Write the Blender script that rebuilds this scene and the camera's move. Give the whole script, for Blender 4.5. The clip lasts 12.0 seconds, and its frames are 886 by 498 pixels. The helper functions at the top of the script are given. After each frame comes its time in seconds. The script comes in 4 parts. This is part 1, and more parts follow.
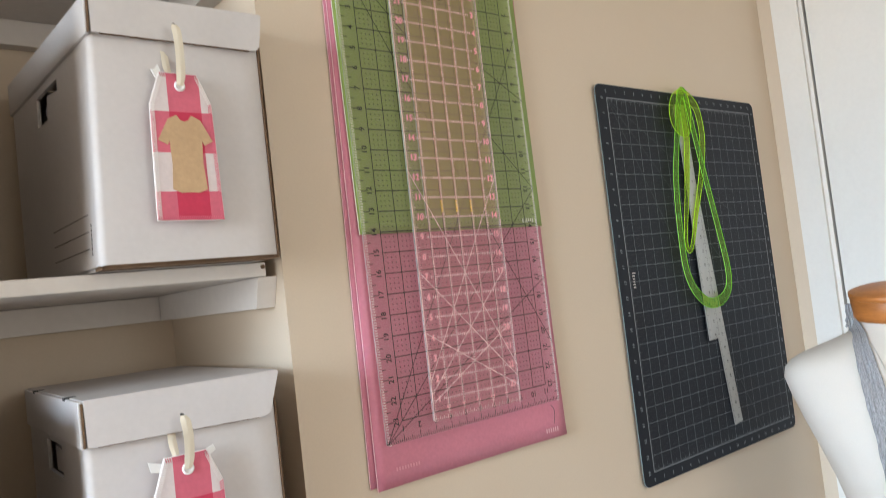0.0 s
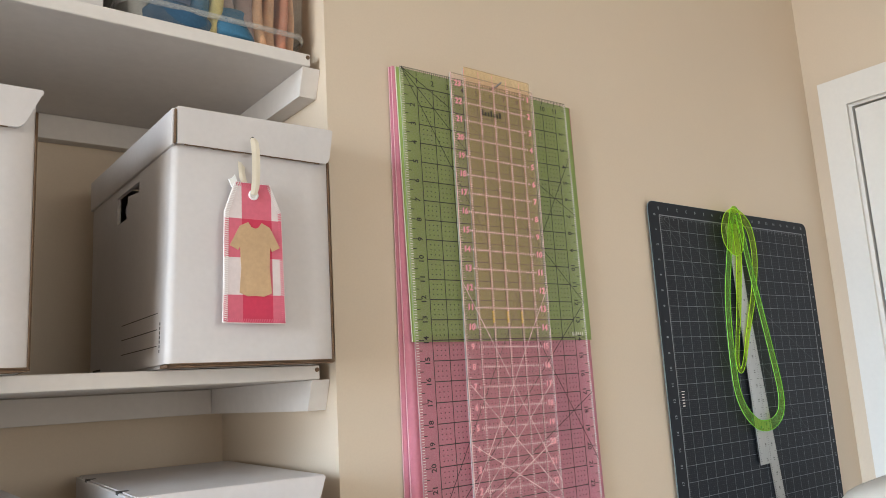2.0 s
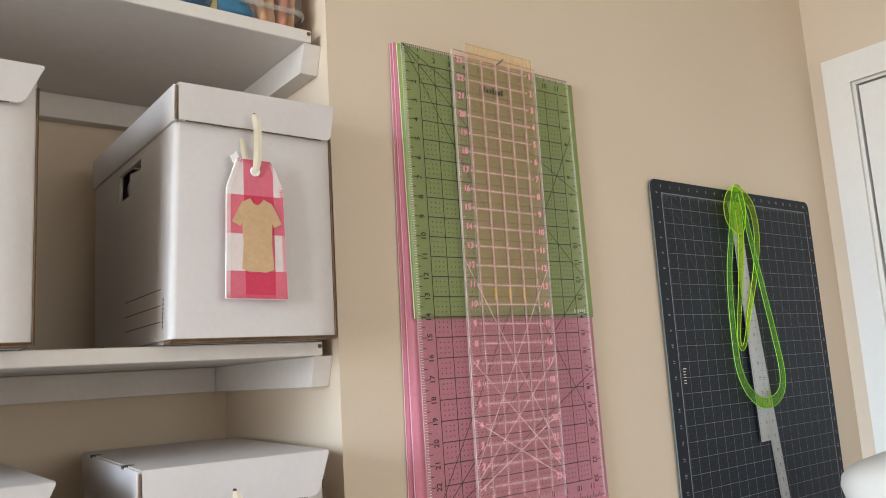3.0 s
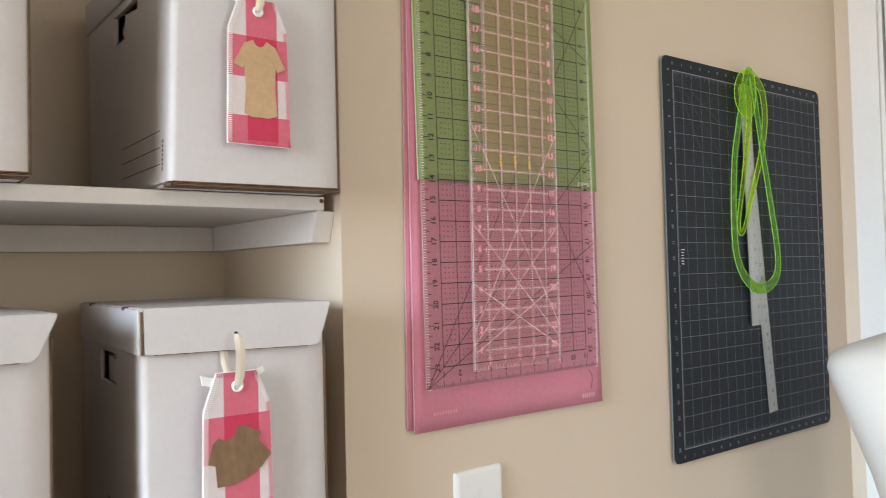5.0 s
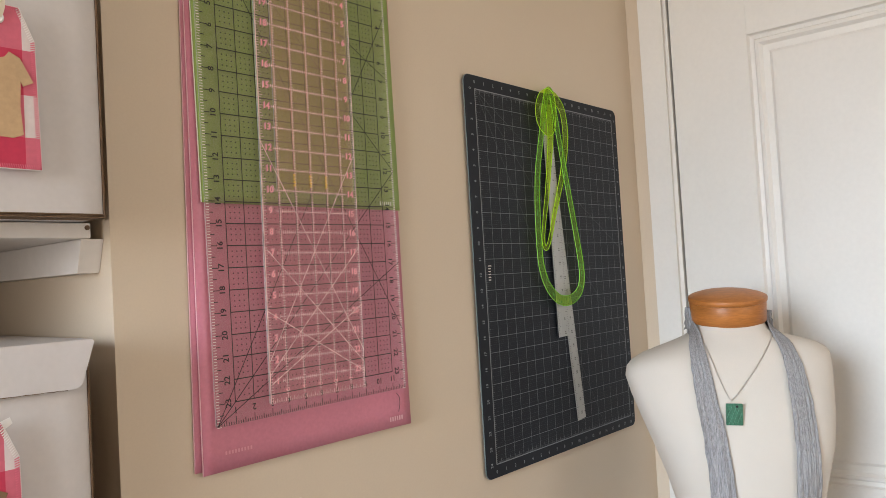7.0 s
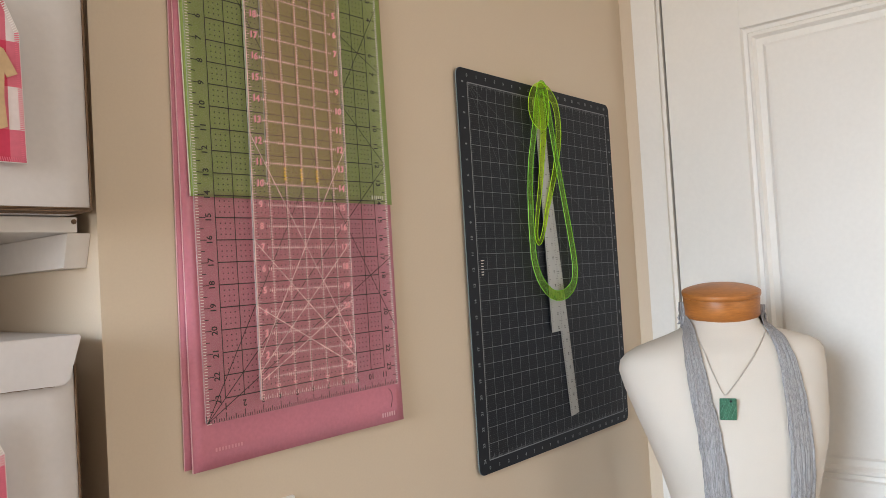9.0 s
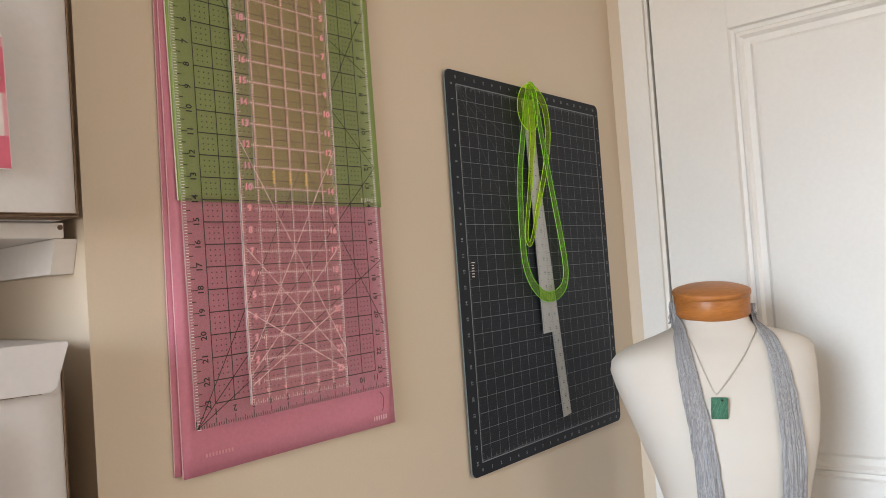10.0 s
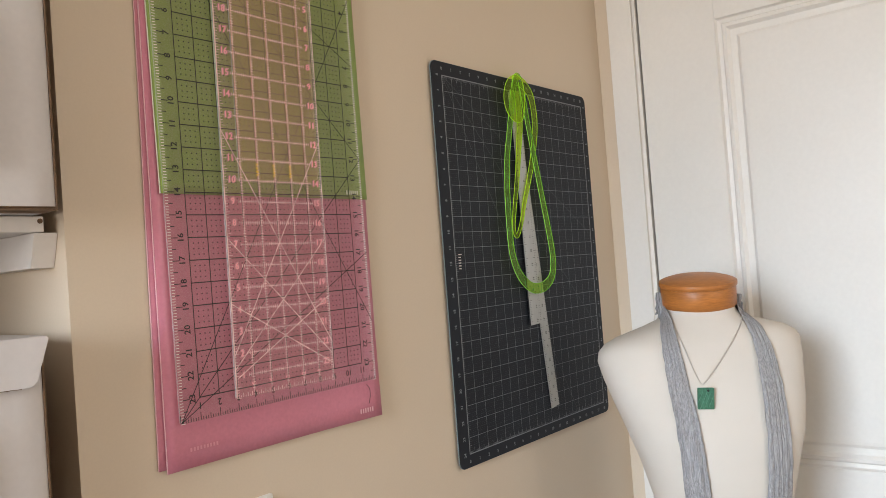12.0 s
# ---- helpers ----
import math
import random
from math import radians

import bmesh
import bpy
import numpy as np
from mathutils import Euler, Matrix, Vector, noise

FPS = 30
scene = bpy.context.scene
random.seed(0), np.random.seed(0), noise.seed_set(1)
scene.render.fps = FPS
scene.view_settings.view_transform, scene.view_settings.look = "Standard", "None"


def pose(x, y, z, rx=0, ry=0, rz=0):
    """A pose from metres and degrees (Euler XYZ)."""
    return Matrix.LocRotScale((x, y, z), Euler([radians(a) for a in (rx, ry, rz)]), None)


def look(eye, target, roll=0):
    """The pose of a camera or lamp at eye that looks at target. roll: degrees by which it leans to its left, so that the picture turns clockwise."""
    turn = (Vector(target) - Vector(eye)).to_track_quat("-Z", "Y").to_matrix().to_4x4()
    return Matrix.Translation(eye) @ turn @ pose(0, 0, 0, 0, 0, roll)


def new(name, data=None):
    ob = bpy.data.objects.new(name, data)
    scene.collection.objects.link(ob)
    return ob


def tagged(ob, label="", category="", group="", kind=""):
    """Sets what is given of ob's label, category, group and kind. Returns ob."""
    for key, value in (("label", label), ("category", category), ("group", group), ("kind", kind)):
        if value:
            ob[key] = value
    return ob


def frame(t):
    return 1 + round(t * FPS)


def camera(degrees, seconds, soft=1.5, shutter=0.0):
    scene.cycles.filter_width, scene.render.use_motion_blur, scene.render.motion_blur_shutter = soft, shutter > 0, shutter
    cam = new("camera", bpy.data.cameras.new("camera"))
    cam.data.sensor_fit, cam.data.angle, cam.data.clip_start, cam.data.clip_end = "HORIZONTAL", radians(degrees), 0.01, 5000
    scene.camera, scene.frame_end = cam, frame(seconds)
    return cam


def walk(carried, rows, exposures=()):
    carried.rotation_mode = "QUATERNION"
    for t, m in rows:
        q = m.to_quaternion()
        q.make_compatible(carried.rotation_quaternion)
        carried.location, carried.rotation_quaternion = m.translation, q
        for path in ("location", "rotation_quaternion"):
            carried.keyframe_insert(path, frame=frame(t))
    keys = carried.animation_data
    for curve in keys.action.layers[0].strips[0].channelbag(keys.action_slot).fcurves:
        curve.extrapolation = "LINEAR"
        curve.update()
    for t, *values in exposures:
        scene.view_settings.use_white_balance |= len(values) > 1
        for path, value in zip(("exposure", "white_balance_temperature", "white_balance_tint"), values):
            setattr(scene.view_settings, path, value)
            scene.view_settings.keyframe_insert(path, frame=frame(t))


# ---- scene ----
cam = camera(59.3, 12.0, soft=0.9, shutter=0.4)
PATH = [
    (0, (-0.041, -0.781, 1.491), (1.25, 0.744, 1.598), -6.6),
    (0.5, (-0.054, -0.795, 1.508), (1.195, 0.751, 1.73), -5.5),
    (1, (-0.067, -0.796, 1.516), (1.127, 0.778, 1.828), -4.4),
    (1.5, (-0.067, -0.794, 1.514), (1.107, 0.786, 1.871), -3.5),
    (2, (-0.063, -0.791, 1.512), (1.14, 0.767, 1.863), -3.4),
    (2.5, (-0.064, -0.793, 1.514), (1.14, 0.77, 1.842), -3.5),
    (2.7, (-0.062, -0.792, 1.511), (1.142, 0.772, 1.833), -3.7),
    (4.3, (-0.074, -0.773, 1.463), (1.108, 0.835, 1.605), -1.1),
    (4.5, (-0.07, -0.766, 1.457), (1.12, 0.838, 1.563), -1.0),
    (5, (-0.064, -0.765, 1.458), (1.159, 0.816, 1.516), -1.4),
    (5.5, (-0.031, -0.77, 1.466), (1.335, 0.69, 1.516), -2.3),
    (6, (0.001, -0.784, 1.471), (1.488, 0.552, 1.539), -3.7),
    (6.5, (0.002, -0.781, 1.471), (1.515, 0.524, 1.547), -3.7),
    (7, (-0.001, -0.779, 1.469), (1.516, 0.523, 1.543), -3.3),
    (9, (0.006, -0.773, 1.467), (1.535, 0.515, 1.53), -3.4),
    (9.5, (0.01, -0.769, 1.464), (1.544, 0.512, 1.525), -3.6),
    (10, (0.009, -0.773, 1.467), (1.552, 0.498, 1.534), -4.0),
    (10.5, (0.015, -0.783, 1.47), (1.562, 0.482, 1.54), -4.2),
    (11, (0.014, -0.778, 1.466), (1.565, 0.483, 1.532), -4.2),
    (11.5, (0.015, -0.778, 1.466), (1.564, 0.486, 1.522), -4.4),
    (12, (0.016, -0.777, 1.466), (1.572, 0.478, 1.512), -4.3),
]
walk(cam, [(t, look(eye, target, roll)) for t, eye, target, roll in PATH],
     [(0, 0.06, 6050, 5), (5.0, 0.10, 6050, 5), (6.2, -0.21, 6600, 9), (12.0, -0.20, 6650, 9)])

# ---- light ----
world = bpy.data.worlds.new("world")
scene.world = world
world.use_nodes = True
wn = world.node_tree
sky = wn.nodes.new("ShaderNodeTexSky")
sky.sky_type = "NISHITA"
sky.sun_disc = False
sky.sun_elevation, sky.sun_rotation = radians(40), radians(200)
wn.links.new(sky.outputs[0], wn.nodes["Background"].inputs[0])
wn.nodes["Background"].inputs[1].default_value = 0.1
scene.view_settings.exposure = 0.0


def window_light(name, at, target, wide, high, watts, colour, spread=180):
    lamp = bpy.data.lights.new(name, "AREA")
    lamp.shape, lamp.size, lamp.size_y = "RECTANGLE", wide, high
    lamp.energy, lamp.color, lamp.spread = watts, colour, radians(spread)
    ob = new(name, lamp)
    ob.matrix_world = look(at, target)
    return ob


# room: the board wall is y = 0, the door wall x = DOOR_X
DOOR_X, ROOM_W, ROOM_S, CEIL = 1.572, -2.3, -2.5, 2.55
# NICHE_L is an assumed, unseen end, set close to cut light in the niche
NICHE_X, NICHE_L, NICHE_Y = 0.383, -0.36, 0.342
WIN_Y0, WIN_Y1, WIN_Z0, WIN_Z1 = -1.15, -0.15, 1.1, 2.35
SWIN_X0, SWIN_X1, SWIN_Z0, SWIN_Z1 = 0.1, 1.1, 1.15, 2.3
mid = (WIN_Y0 + WIN_Y1) / 2, (WIN_Z0 + WIN_Z1) / 2
window_light("warm_daylight", (ROOM_W - 0.06, *mid), (0, *mid), WIN_Y1 - WIN_Y0, WIN_Z1 - WIN_Z0, 64, (1.0, 0.95, 0.90))
# skylight falling in through the same window, down towards the floor
window_light("low_daylight", (ROOM_W - 0.04, *mid), (0.38, mid[0], 0.85), WIN_Y1 - WIN_Y0, WIN_Z1 - WIN_Z0, 11.0, (0.55, 0.76, 1.0), 46)
# added fill with no known source: brightens the north wall and box fronts
mid = (SWIN_X0 + SWIN_X1) / 2, (SWIN_Z0 + SWIN_Z1) / 2
window_light("south_fill", (mid[0], ROOM_S - 0.02, mid[1]), (mid[0], 0, mid[1]), SWIN_X1 - SWIN_X0, SWIN_Z1 - SWIN_Z0, 12.5, (1.0, 0.94, 0.875))

# ---- materials ----


def principled(name):
    m = bpy.data.materials.new(name)
    m.use_nodes = True
    return m, m.node_tree, m.node_tree.nodes["Principled BSDF"]


def surface(name, colour, rough=0.6, vary=0.08, scale=6.0, fine=180.0, bump=0.1, metal=0.0, stretch=(1, 1, 1), depth=0.001, spec=0.5):
    """A painted, woven or printed surface with broad and fine variation and a little relief."""
    m, nt, bsdf = principled(name)
    co = nt.nodes.new("ShaderNodeTexCoord")
    mp = nt.nodes.new("ShaderNodeMapping")
    mp.inputs["Scale"].default_value = stretch
    nt.links.new(co.outputs["Object"], mp.inputs[0])
    broad = nt.nodes.new("ShaderNodeTexNoise")
    broad.inputs["Scale"].default_value, broad.inputs["Detail"].default_value = scale, 4
    grain = nt.nodes.new("ShaderNodeTexNoise")
    grain.inputs["Scale"].default_value, grain.inputs["Detail"].default_value = fine, 3
    for n in (broad, grain):
        nt.links.new(mp.outputs[0], n.inputs["Vector"])
    mix = nt.nodes.new("ShaderNodeMath")
    mix.operation = "MULTIPLY_ADD"
    mix.inputs[1].default_value = 0.45
    nt.links.new(grain.outputs[0], mix.inputs[0])
    half = nt.nodes.new("ShaderNodeMath")
    half.operation = "MULTIPLY"
    half.inputs[1].default_value = 0.55
    nt.links.new(broad.outputs[0], half.inputs[0])
    nt.links.new(half.outputs[0], mix.inputs[2])
    ramp = nt.nodes.new("ShaderNodeValToRGB")
    lo, hi = [max(0, c * (1 - vary)) for c in colour], [min(1, c * (1 + vary)) for c in colour]
    ramp.color_ramp.elements[0].position, ramp.color_ramp.elements[0].color = 0.3, (*lo, 1)
    ramp.color_ramp.elements[1].position, ramp.color_ramp.elements[1].color = 0.7, (*hi, 1)
    nt.links.new(mix.outputs[0], ramp.inputs[0])
    nt.links.new(ramp.outputs[0], bsdf.inputs["Base Color"])
    bsdf.inputs["Roughness"].default_value, bsdf.inputs["Metallic"].default_value = rough, metal
    bsdf.inputs["Specular IOR Level"].default_value = spec
    if bump:
        bp = nt.nodes.new("ShaderNodeBump")
        bp.inputs["Strength"].default_value, bp.inputs["Distance"].default_value = bump, depth
        nt.links.new(mix.outputs[0], bp.inputs["Height"])
        nt.links.new(bp.outputs[0], bsdf.inputs["Normal"])
    return m


def clear_sheet(name, tint, milk, milk_share, gloss=0.03, rough=0.08):
    """Thin clear plastic: tinted see-through body, a milky share, and a gloss coat."""
    m = bpy.data.materials.new(name)
    m.use_nodes = True
    nt = m.node_tree
    nt.nodes.remove(nt.nodes["Principled BSDF"])
    out = nt.nodes["Material Output"]
    tr = nt.nodes.new("ShaderNodeBsdfTransparent")
    tr.inputs[0].default_value = (*tint, 1)
    df = nt.nodes.new("ShaderNodeBsdfDiffuse")
    df.inputs[0].default_value = (*milk, 1)
    gl = nt.nodes.new("ShaderNodeBsdfGlossy")
    gl.inputs["Roughness"].default_value = rough
    no = nt.nodes.new("ShaderNodeTexNoise")
    no.inputs["Scale"].default_value = 30
    sh = nt.nodes.new("ShaderNodeMath")
    sh.operation = "MULTIPLY"
    sh.inputs[1].default_value = milk_share * 2
    nt.links.new(no.outputs[0], sh.inputs[0])
    a, b = nt.nodes.new("ShaderNodeMixShader"), nt.nodes.new("ShaderNodeMixShader")
    nt.links.new(sh.outputs[0], a.inputs[0])
    nt.links.new(tr.outputs[0], a.inputs[1]), nt.links.new(df.outputs[0], a.inputs[2])
    fr = nt.nodes.new("ShaderNodeFresnel")
    fr.inputs[0].default_value = 1.45
    k = nt.nodes.new("ShaderNodeMath")
    k.operation = "MULTIPLY"
    k.inputs[1].default_value = gloss * 10
    nt.links.new(fr.outputs[0], k.inputs[0])
    nt.links.new(k.outputs[0], b.inputs[0])
    nt.links.new(a.outputs[0], b.inputs[1]), nt.links.new(gl.outputs[0], b.inputs[2])
    nt.links.new(b.outputs[0], out.inputs[0])
    return m


def gingham(name, pale, mid, deep):
    """Woven check: broad dyed bands across and along, deeper where they cross. Object space, x across, z up, origin at the tag's eyelet."""
    m, nt, bsdf = principled(name)
    co = nt.nodes.new("ShaderNodeTexCoord")
    sep = nt.nodes.new("ShaderNodeSeparateXYZ")
    nt.links.new(co.outputs["Object"], sep.inputs[0])

    def op(kind, a, b, c=None):
        n = nt.nodes.new("ShaderNodeMath")
        n.operation = kind
        for i, v in enumerate((a, b, c)):
            if v is None:
                continue
            if isinstance(v, (int, float)):
                n.inputs[i].default_value = v
            else:
                nt.links.new(v, n.inputs[i])
        return n.outputs[0]
    dx = op("ABSOLUTE", op("SUBTRACT", sep.outputs["X"], 0.0035), 0)
    col = op("LESS_THAN", dx, 0.0165)
    row = op("LESS_THAN", op("PINGPONG", op("ADD", sep.outputs["Z"], 0.0466), 0.03975), 0.0205)
    both = op("ADD", col, row)
    ramp = nt.nodes.new("ShaderNodeValToRGB")
    ramp.color_ramp.interpolation = "CONSTANT"
    e = ramp.color_ramp.elements
    e[0].position, e[0].color = 0, (*pale, 1)
    e[1].position, e[1].color = 0.25, (*mid, 1)
    e.new(0.75).color = (*deep, 1)
    nt.links.new(op("MULTIPLY", both, 0.5), ramp.inputs[0])
    weave = nt.nodes.new("ShaderNodeTexNoise")
    weave.inputs["Scale"].default_value, weave.inputs["Detail"].default_value = 220, 3
    nt.links.new(co.outputs["Object"], weave.inputs["Vector"])
    hs = nt.nodes.new("ShaderNodeMixRGB")
    hs.blend_type = "MIX"
    hs.inputs[0].default_value = 0.18
    nt.links.new(ramp.outputs[0], hs.inputs[1])
    gray = nt.nodes.new("ShaderNodeMixRGB")
    gray.blend_type = "MULTIPLY"
    gray.inputs[0].default_value = 1
    nt.links.new(ramp.outputs[0], gray.inputs[1])
    nt.links.new(weave.outputs[0], gray.inputs[2])
    nt.links.new(gray.outputs[0], hs.inputs[2])
    nt.links.new(hs.outputs[0], bsdf.inputs["Base Color"])
    bsdf.inputs["Roughness"].default_value = 0.85
    bp = nt.nodes.new("ShaderNodeBump")
    bp.inputs["Strength"].default_value, bp.inputs["Distance"].default_value = 0.3, 0.0006
    nt.links.new(weave.outputs[0], bp.inputs["Height"])
    nt.links.new(bp.outputs[0], bsdf.inputs["Normal"])
    return m


M_WALL = surface("beige_wall_paint", (0.655, 0.55, 0.432), 0.75, 0.03, 3, 350, 0.12, depth=0.0006, spec=0.25)
M_CEIL = surface("white_ceiling_paint", (0.78, 0.77, 0.74), 0.85, 0.03, 3, 300, 0.15)
M_TRIM = surface("white_trim_paint", (0.76, 0.735, 0.70), 0.38, 0.03, 5, 120, 0.06, depth=0.0006, spec=0.4)
M_SHELF = surface("white_shelf_paint", (0.70, 0.66, 0.63), 0.5, 0.05, 8, 90, 0.15, depth=0.0008, spec=0.35)
M_FLOOR = surface("grey_bounce_carpet", (0.36, 0.36, 0.37), 0.95, 0.12, 4, 250, 0.6, depth=0.004)
M_CARTON = surface("white_carton", (0.61, 0.575, 0.565), 0.55, 0.04, 14, 160, 0.12, depth=0.0008, spec=0.3)
M_KRAFT = surface("brown_corrugated_edge", (0.15, 0.09, 0.05), 0.9, 0.35, 60, 700, 0.6, stretch=(1, 1, 1))
M_PAPER = surface("crumpled_paper", (0.50, 0.47, 0.52), 0.8, 0.12, 60, 300, 0.2)
M_DARK = surface("dark_print_and_hole_shade", (0.03, 0.027, 0.025), 0.6, 0.2, 40, 300, 0)
M_PINK = surface("pink_grip_sheet", (0.55, 0.185, 0.252), 0.36, 0.10, 6, 220, 0.12, depth=0.0008)
M_PINK_EDGE = surface("pale_pink_edge", (0.76, 0.45, 0.51), 0.4, 0.05, 20, 200, 0)
M_GREEN = surface("green_grip_sheet", (0.25, 0.34, 0.08), 0.4, 0.06, 9, 220, 0.08, depth=0.0005)
M_GREEN_EDGE = surface("pale_edge", (0.75, 0.78, 0.62), 0.4, 0.05, 20, 200, 0)
M_CLEAR = clear_sheet("clear_acrylic", (0.97, 0.96, 0.96), (0.70, 0.54, 0.54), 0.09, 0.10)
M_CLEAR_EDGE = clear_sheet("plastic_ledge", (0.95, 0.95, 0.95), (0.8, 0.8, 0.78), 0.3)
M_CLEAR_PINK = clear_sheet("clear_rose_acrylic", (0.99, 0.94, 0.93), (0.88, 0.52, 0.54), 0.085, 0.09)
M_YELLOW_FILM = clear_sheet("yellow_tint_film", (0.98, 0.88, 0.66), (0.84, 0.62, 0.38), 0.20, 0.03)
M_INK = surface("black_ink", (0.022, 0.02, 0.018), 0.5, 0.15, 50, 400, 0)
M_WHITE_INK = surface("white_ink", (0.82, 0.74, 0.70), 0.5, 0.05, 50, 400, 0)
M_ROSE_INK = clear_sheet("rose_white_ink", (1.0, 0.95, 0.95), (0.94, 0.66, 0.65), 0.70, 0.01)
M_ROSE_NUM = surface("rose_number_ink", (0.80, 0.33, 0.36), 0.5, 0.06, 50, 400, 0)
M_ROSE_PALE = clear_sheet("pale_rose_ink", (1.0, 0.80, 0.82), (0.90, 0.50, 0.54), 0.55, 0.01)
M_YELLOW_INK = surface("yellow_ink", (0.75, 0.5, 0.03), 0.5, 0.06, 50, 400, 0)
M_MAT = surface("slate_cutting_mat", (0.0120, 0.0152, 0.0222), 0.55, 0.14, 12, 900, 0.12, depth=0.0004, spec=0.25)
M_MAT_EDGE = surface("lit_mat_edge", (0.15, 0.18, 0.19), 0.55, 0.08, 30, 300, 0)
M_MAT_INK = surface("grey_mat_ink", (0.24, 0.255, 0.275), 0.6, 0.15, 30, 400, 0)
M_MAT_FINE = surface("faint_mat_ink", (0.085, 0.09, 0.10), 0.6, 0.15, 30, 400, 0)
M_NEON = clear_sheet("green_fluorescent_acrylic", (0.70, 0.90, 0.14), (0.20, 0.46, 0.09), 0.36)
M_NEON_Y = clear_sheet("yellow_green_acrylic", (0.84, 0.95, 0.16), (0.34, 0.58, 0.07), 0.24)
M_NEON_SLIM = clear_sheet("pale_lime_acrylic", (0.86, 0.96, 0.18), (0.34, 0.58, 0.07), 0.18)
# brighter colours stand for light gathered at the acrylic's edges
M_NEON_EDGE = surface("edge_glow_green_acrylic", (0.36, 0.80, 0.08), 0.25, 0.05, 20, 200, 0)
M_NEON_EDGE_Y = surface("edge_glow_yellow_acrylic", (0.58, 0.98, 0.04), 0.25, 0.05, 20, 200, 0)
M_STEEL = surface("brushed_steel", (0.48, 0.475, 0.46), 0.42, 0.12, 20, 500, 0.08, metal=0.75, stretch=(1, 1, 0.05))
M_BLACK = surface("black_backing_and_hole_shade", (0.012, 0.012, 0.013), 0.7, 0.2, 40, 400, 0)
M_NAIL = surface("dark_nail", (0.12, 0.11, 0.1), 0.4, 0.2, 60, 300, 0, metal=0.9)
M_GINGHAM = gingham("pink_gingham_cotton", (0.79, 0.69, 0.69), (0.70, 0.155, 0.225), (0.63, 0.045, 0.105))
M_STITCH_W = surface("white_thread", (0.84, 0.80, 0.78), 0.8, 0.06, 60, 900, 0.3)
M_STITCH_P = surface("pink_thread", (0.72, 0.16, 0.24), 0.8, 0.12, 60, 900, 0.3)
M_GOLD = surface("gold_vinyl", (0.53, 0.36, 0.205), 0.46, 0.10, 45, 260, 0.25, metal=0.25, depth=0.0006)
M_BRONZE = surface("bronze_vinyl", (0.23, 0.14, 0.075), 0.5, 0.2, 60, 240, 0.35, metal=0.25, stretch=(1, 1, 0.35), depth=0.0006)
M_RIBBON = surface("cream_satin_ribbon", (0.80, 0.73, 0.60), 0.35, 0.05, 40, 500, 0.12, stretch=(6, 6, 0.3))
M_EYELET = surface("white_eyelet", (0.85, 0.84, 0.83), 0.3, 0.03, 40, 300, 0)
M_LINEN = surface("cream_linen", (0.63, 0.58, 0.52), 0.85, 0.05, 10, 900, 0.35, depth=0.0005, spec=0.2)
M_CAP = surface("honey_wood", (0.40, 0.145, 0.034), 0.42, 0.34, 10, 90, 0.06, stretch=(1, 1, 7), spec=0.4)
M_SCARF = surface("grey_crinkled_cotton", (0.32, 0.315, 0.325), 0.9, 0.6, 150, 700, 0.7, stretch=(4.5, 4.5, 0.22), depth=0.0012, spec=0.15)
M_CHAIN = surface("grey_chain", (0.62, 0.60, 0.56), 0.4, 0.1, 60, 300, 0, metal=0.8)
M_JADE = surface("green_stone", (0.045, 0.155, 0.10), 0.3, 0.55, 130, 500, 0.2, stretch=(2.5, 1, 0.7))
M_VEIN = surface("pale_jade_vein", (0.12, 0.27, 0.19), 0.5, 0.2, 80, 400, 0)
M_BIN = clear_sheet("clear_bin_plastic", (0.93, 0.94, 0.94), (0.7, 0.7, 0.68), 0.09, 0.04, 0.12)
M_SWITCH = surface("white_switch_plastic", (0.80, 0.79, 0.77), 0.3, 0.02, 10, 100, 0)

# ---- building helpers ----


def part(name, bm, material, parent=None, label="", smooth=False):
    me = bpy.data.meshes.new(name)
    bmesh.ops.recalc_face_normals(bm, faces=bm.faces)
    bm.to_mesh(me)
    bm.free()
    for mt in (material if isinstance(material, (list, tuple)) else [material]):
        me.materials.append(mt)
    if smooth:
        for p in me.polygons:
            p.use_smooth = True
    ob = new(name, me)
    if parent is not None:
        ob.parent = parent
    if label:
        ob["label"] = label
    return ob


def thing(name, at, label, category, group="", turn=0):
    ob = new(name)
    ob.matrix_basis = pose(*at, 0, 0, turn)
    ob.empty_display_size = 0.05
    return tagged(ob, label, category, group)


def slab(bm, x0, x1, y0, y1, z0, z1, bevel=0.0):
    vs = [bm.verts.new((x, y, z)) for x in (x0, x1) for y in (y0, y1) for z in (z0, z1)]
    quads = ((0, 1, 3, 2), (4, 6, 7, 5), (0, 4, 5, 1), (2, 3, 7, 6), (0, 2, 6, 4), (1, 5, 7, 3))
    fs = [bm.faces.new([vs[i] for i in q]) for q in quads]
    if bevel:
        es = list({e for f in fs for e in f.edges})
        bmesh.ops.bevel(bm, geom=es, offset=bevel, segments=2, affect="EDGES", profile=0.5)
    return bm


def block(x0, x1, y0, y1, z0, z1, bevel=0.0):
    return slab(bmesh.new(), x0, x1, y0, y1, z0, z1, bevel)


def plate(bm, outline, y0, y1):
    """A plate from an outline in x and z, between two depths."""
    a = [bm.verts.new((x, y0, z)) for x, z in outline]
    b = [bm.verts.new((x, y1, z)) for x, z in outline]
    n = len(outline)
    bm.faces.new(a), bm.faces.new(b[::-1])
    for i in range(n):
        bm.faces.new((a[i], a[(i + 1) % n], b[(i + 1) % n], b[i]))
    return bm


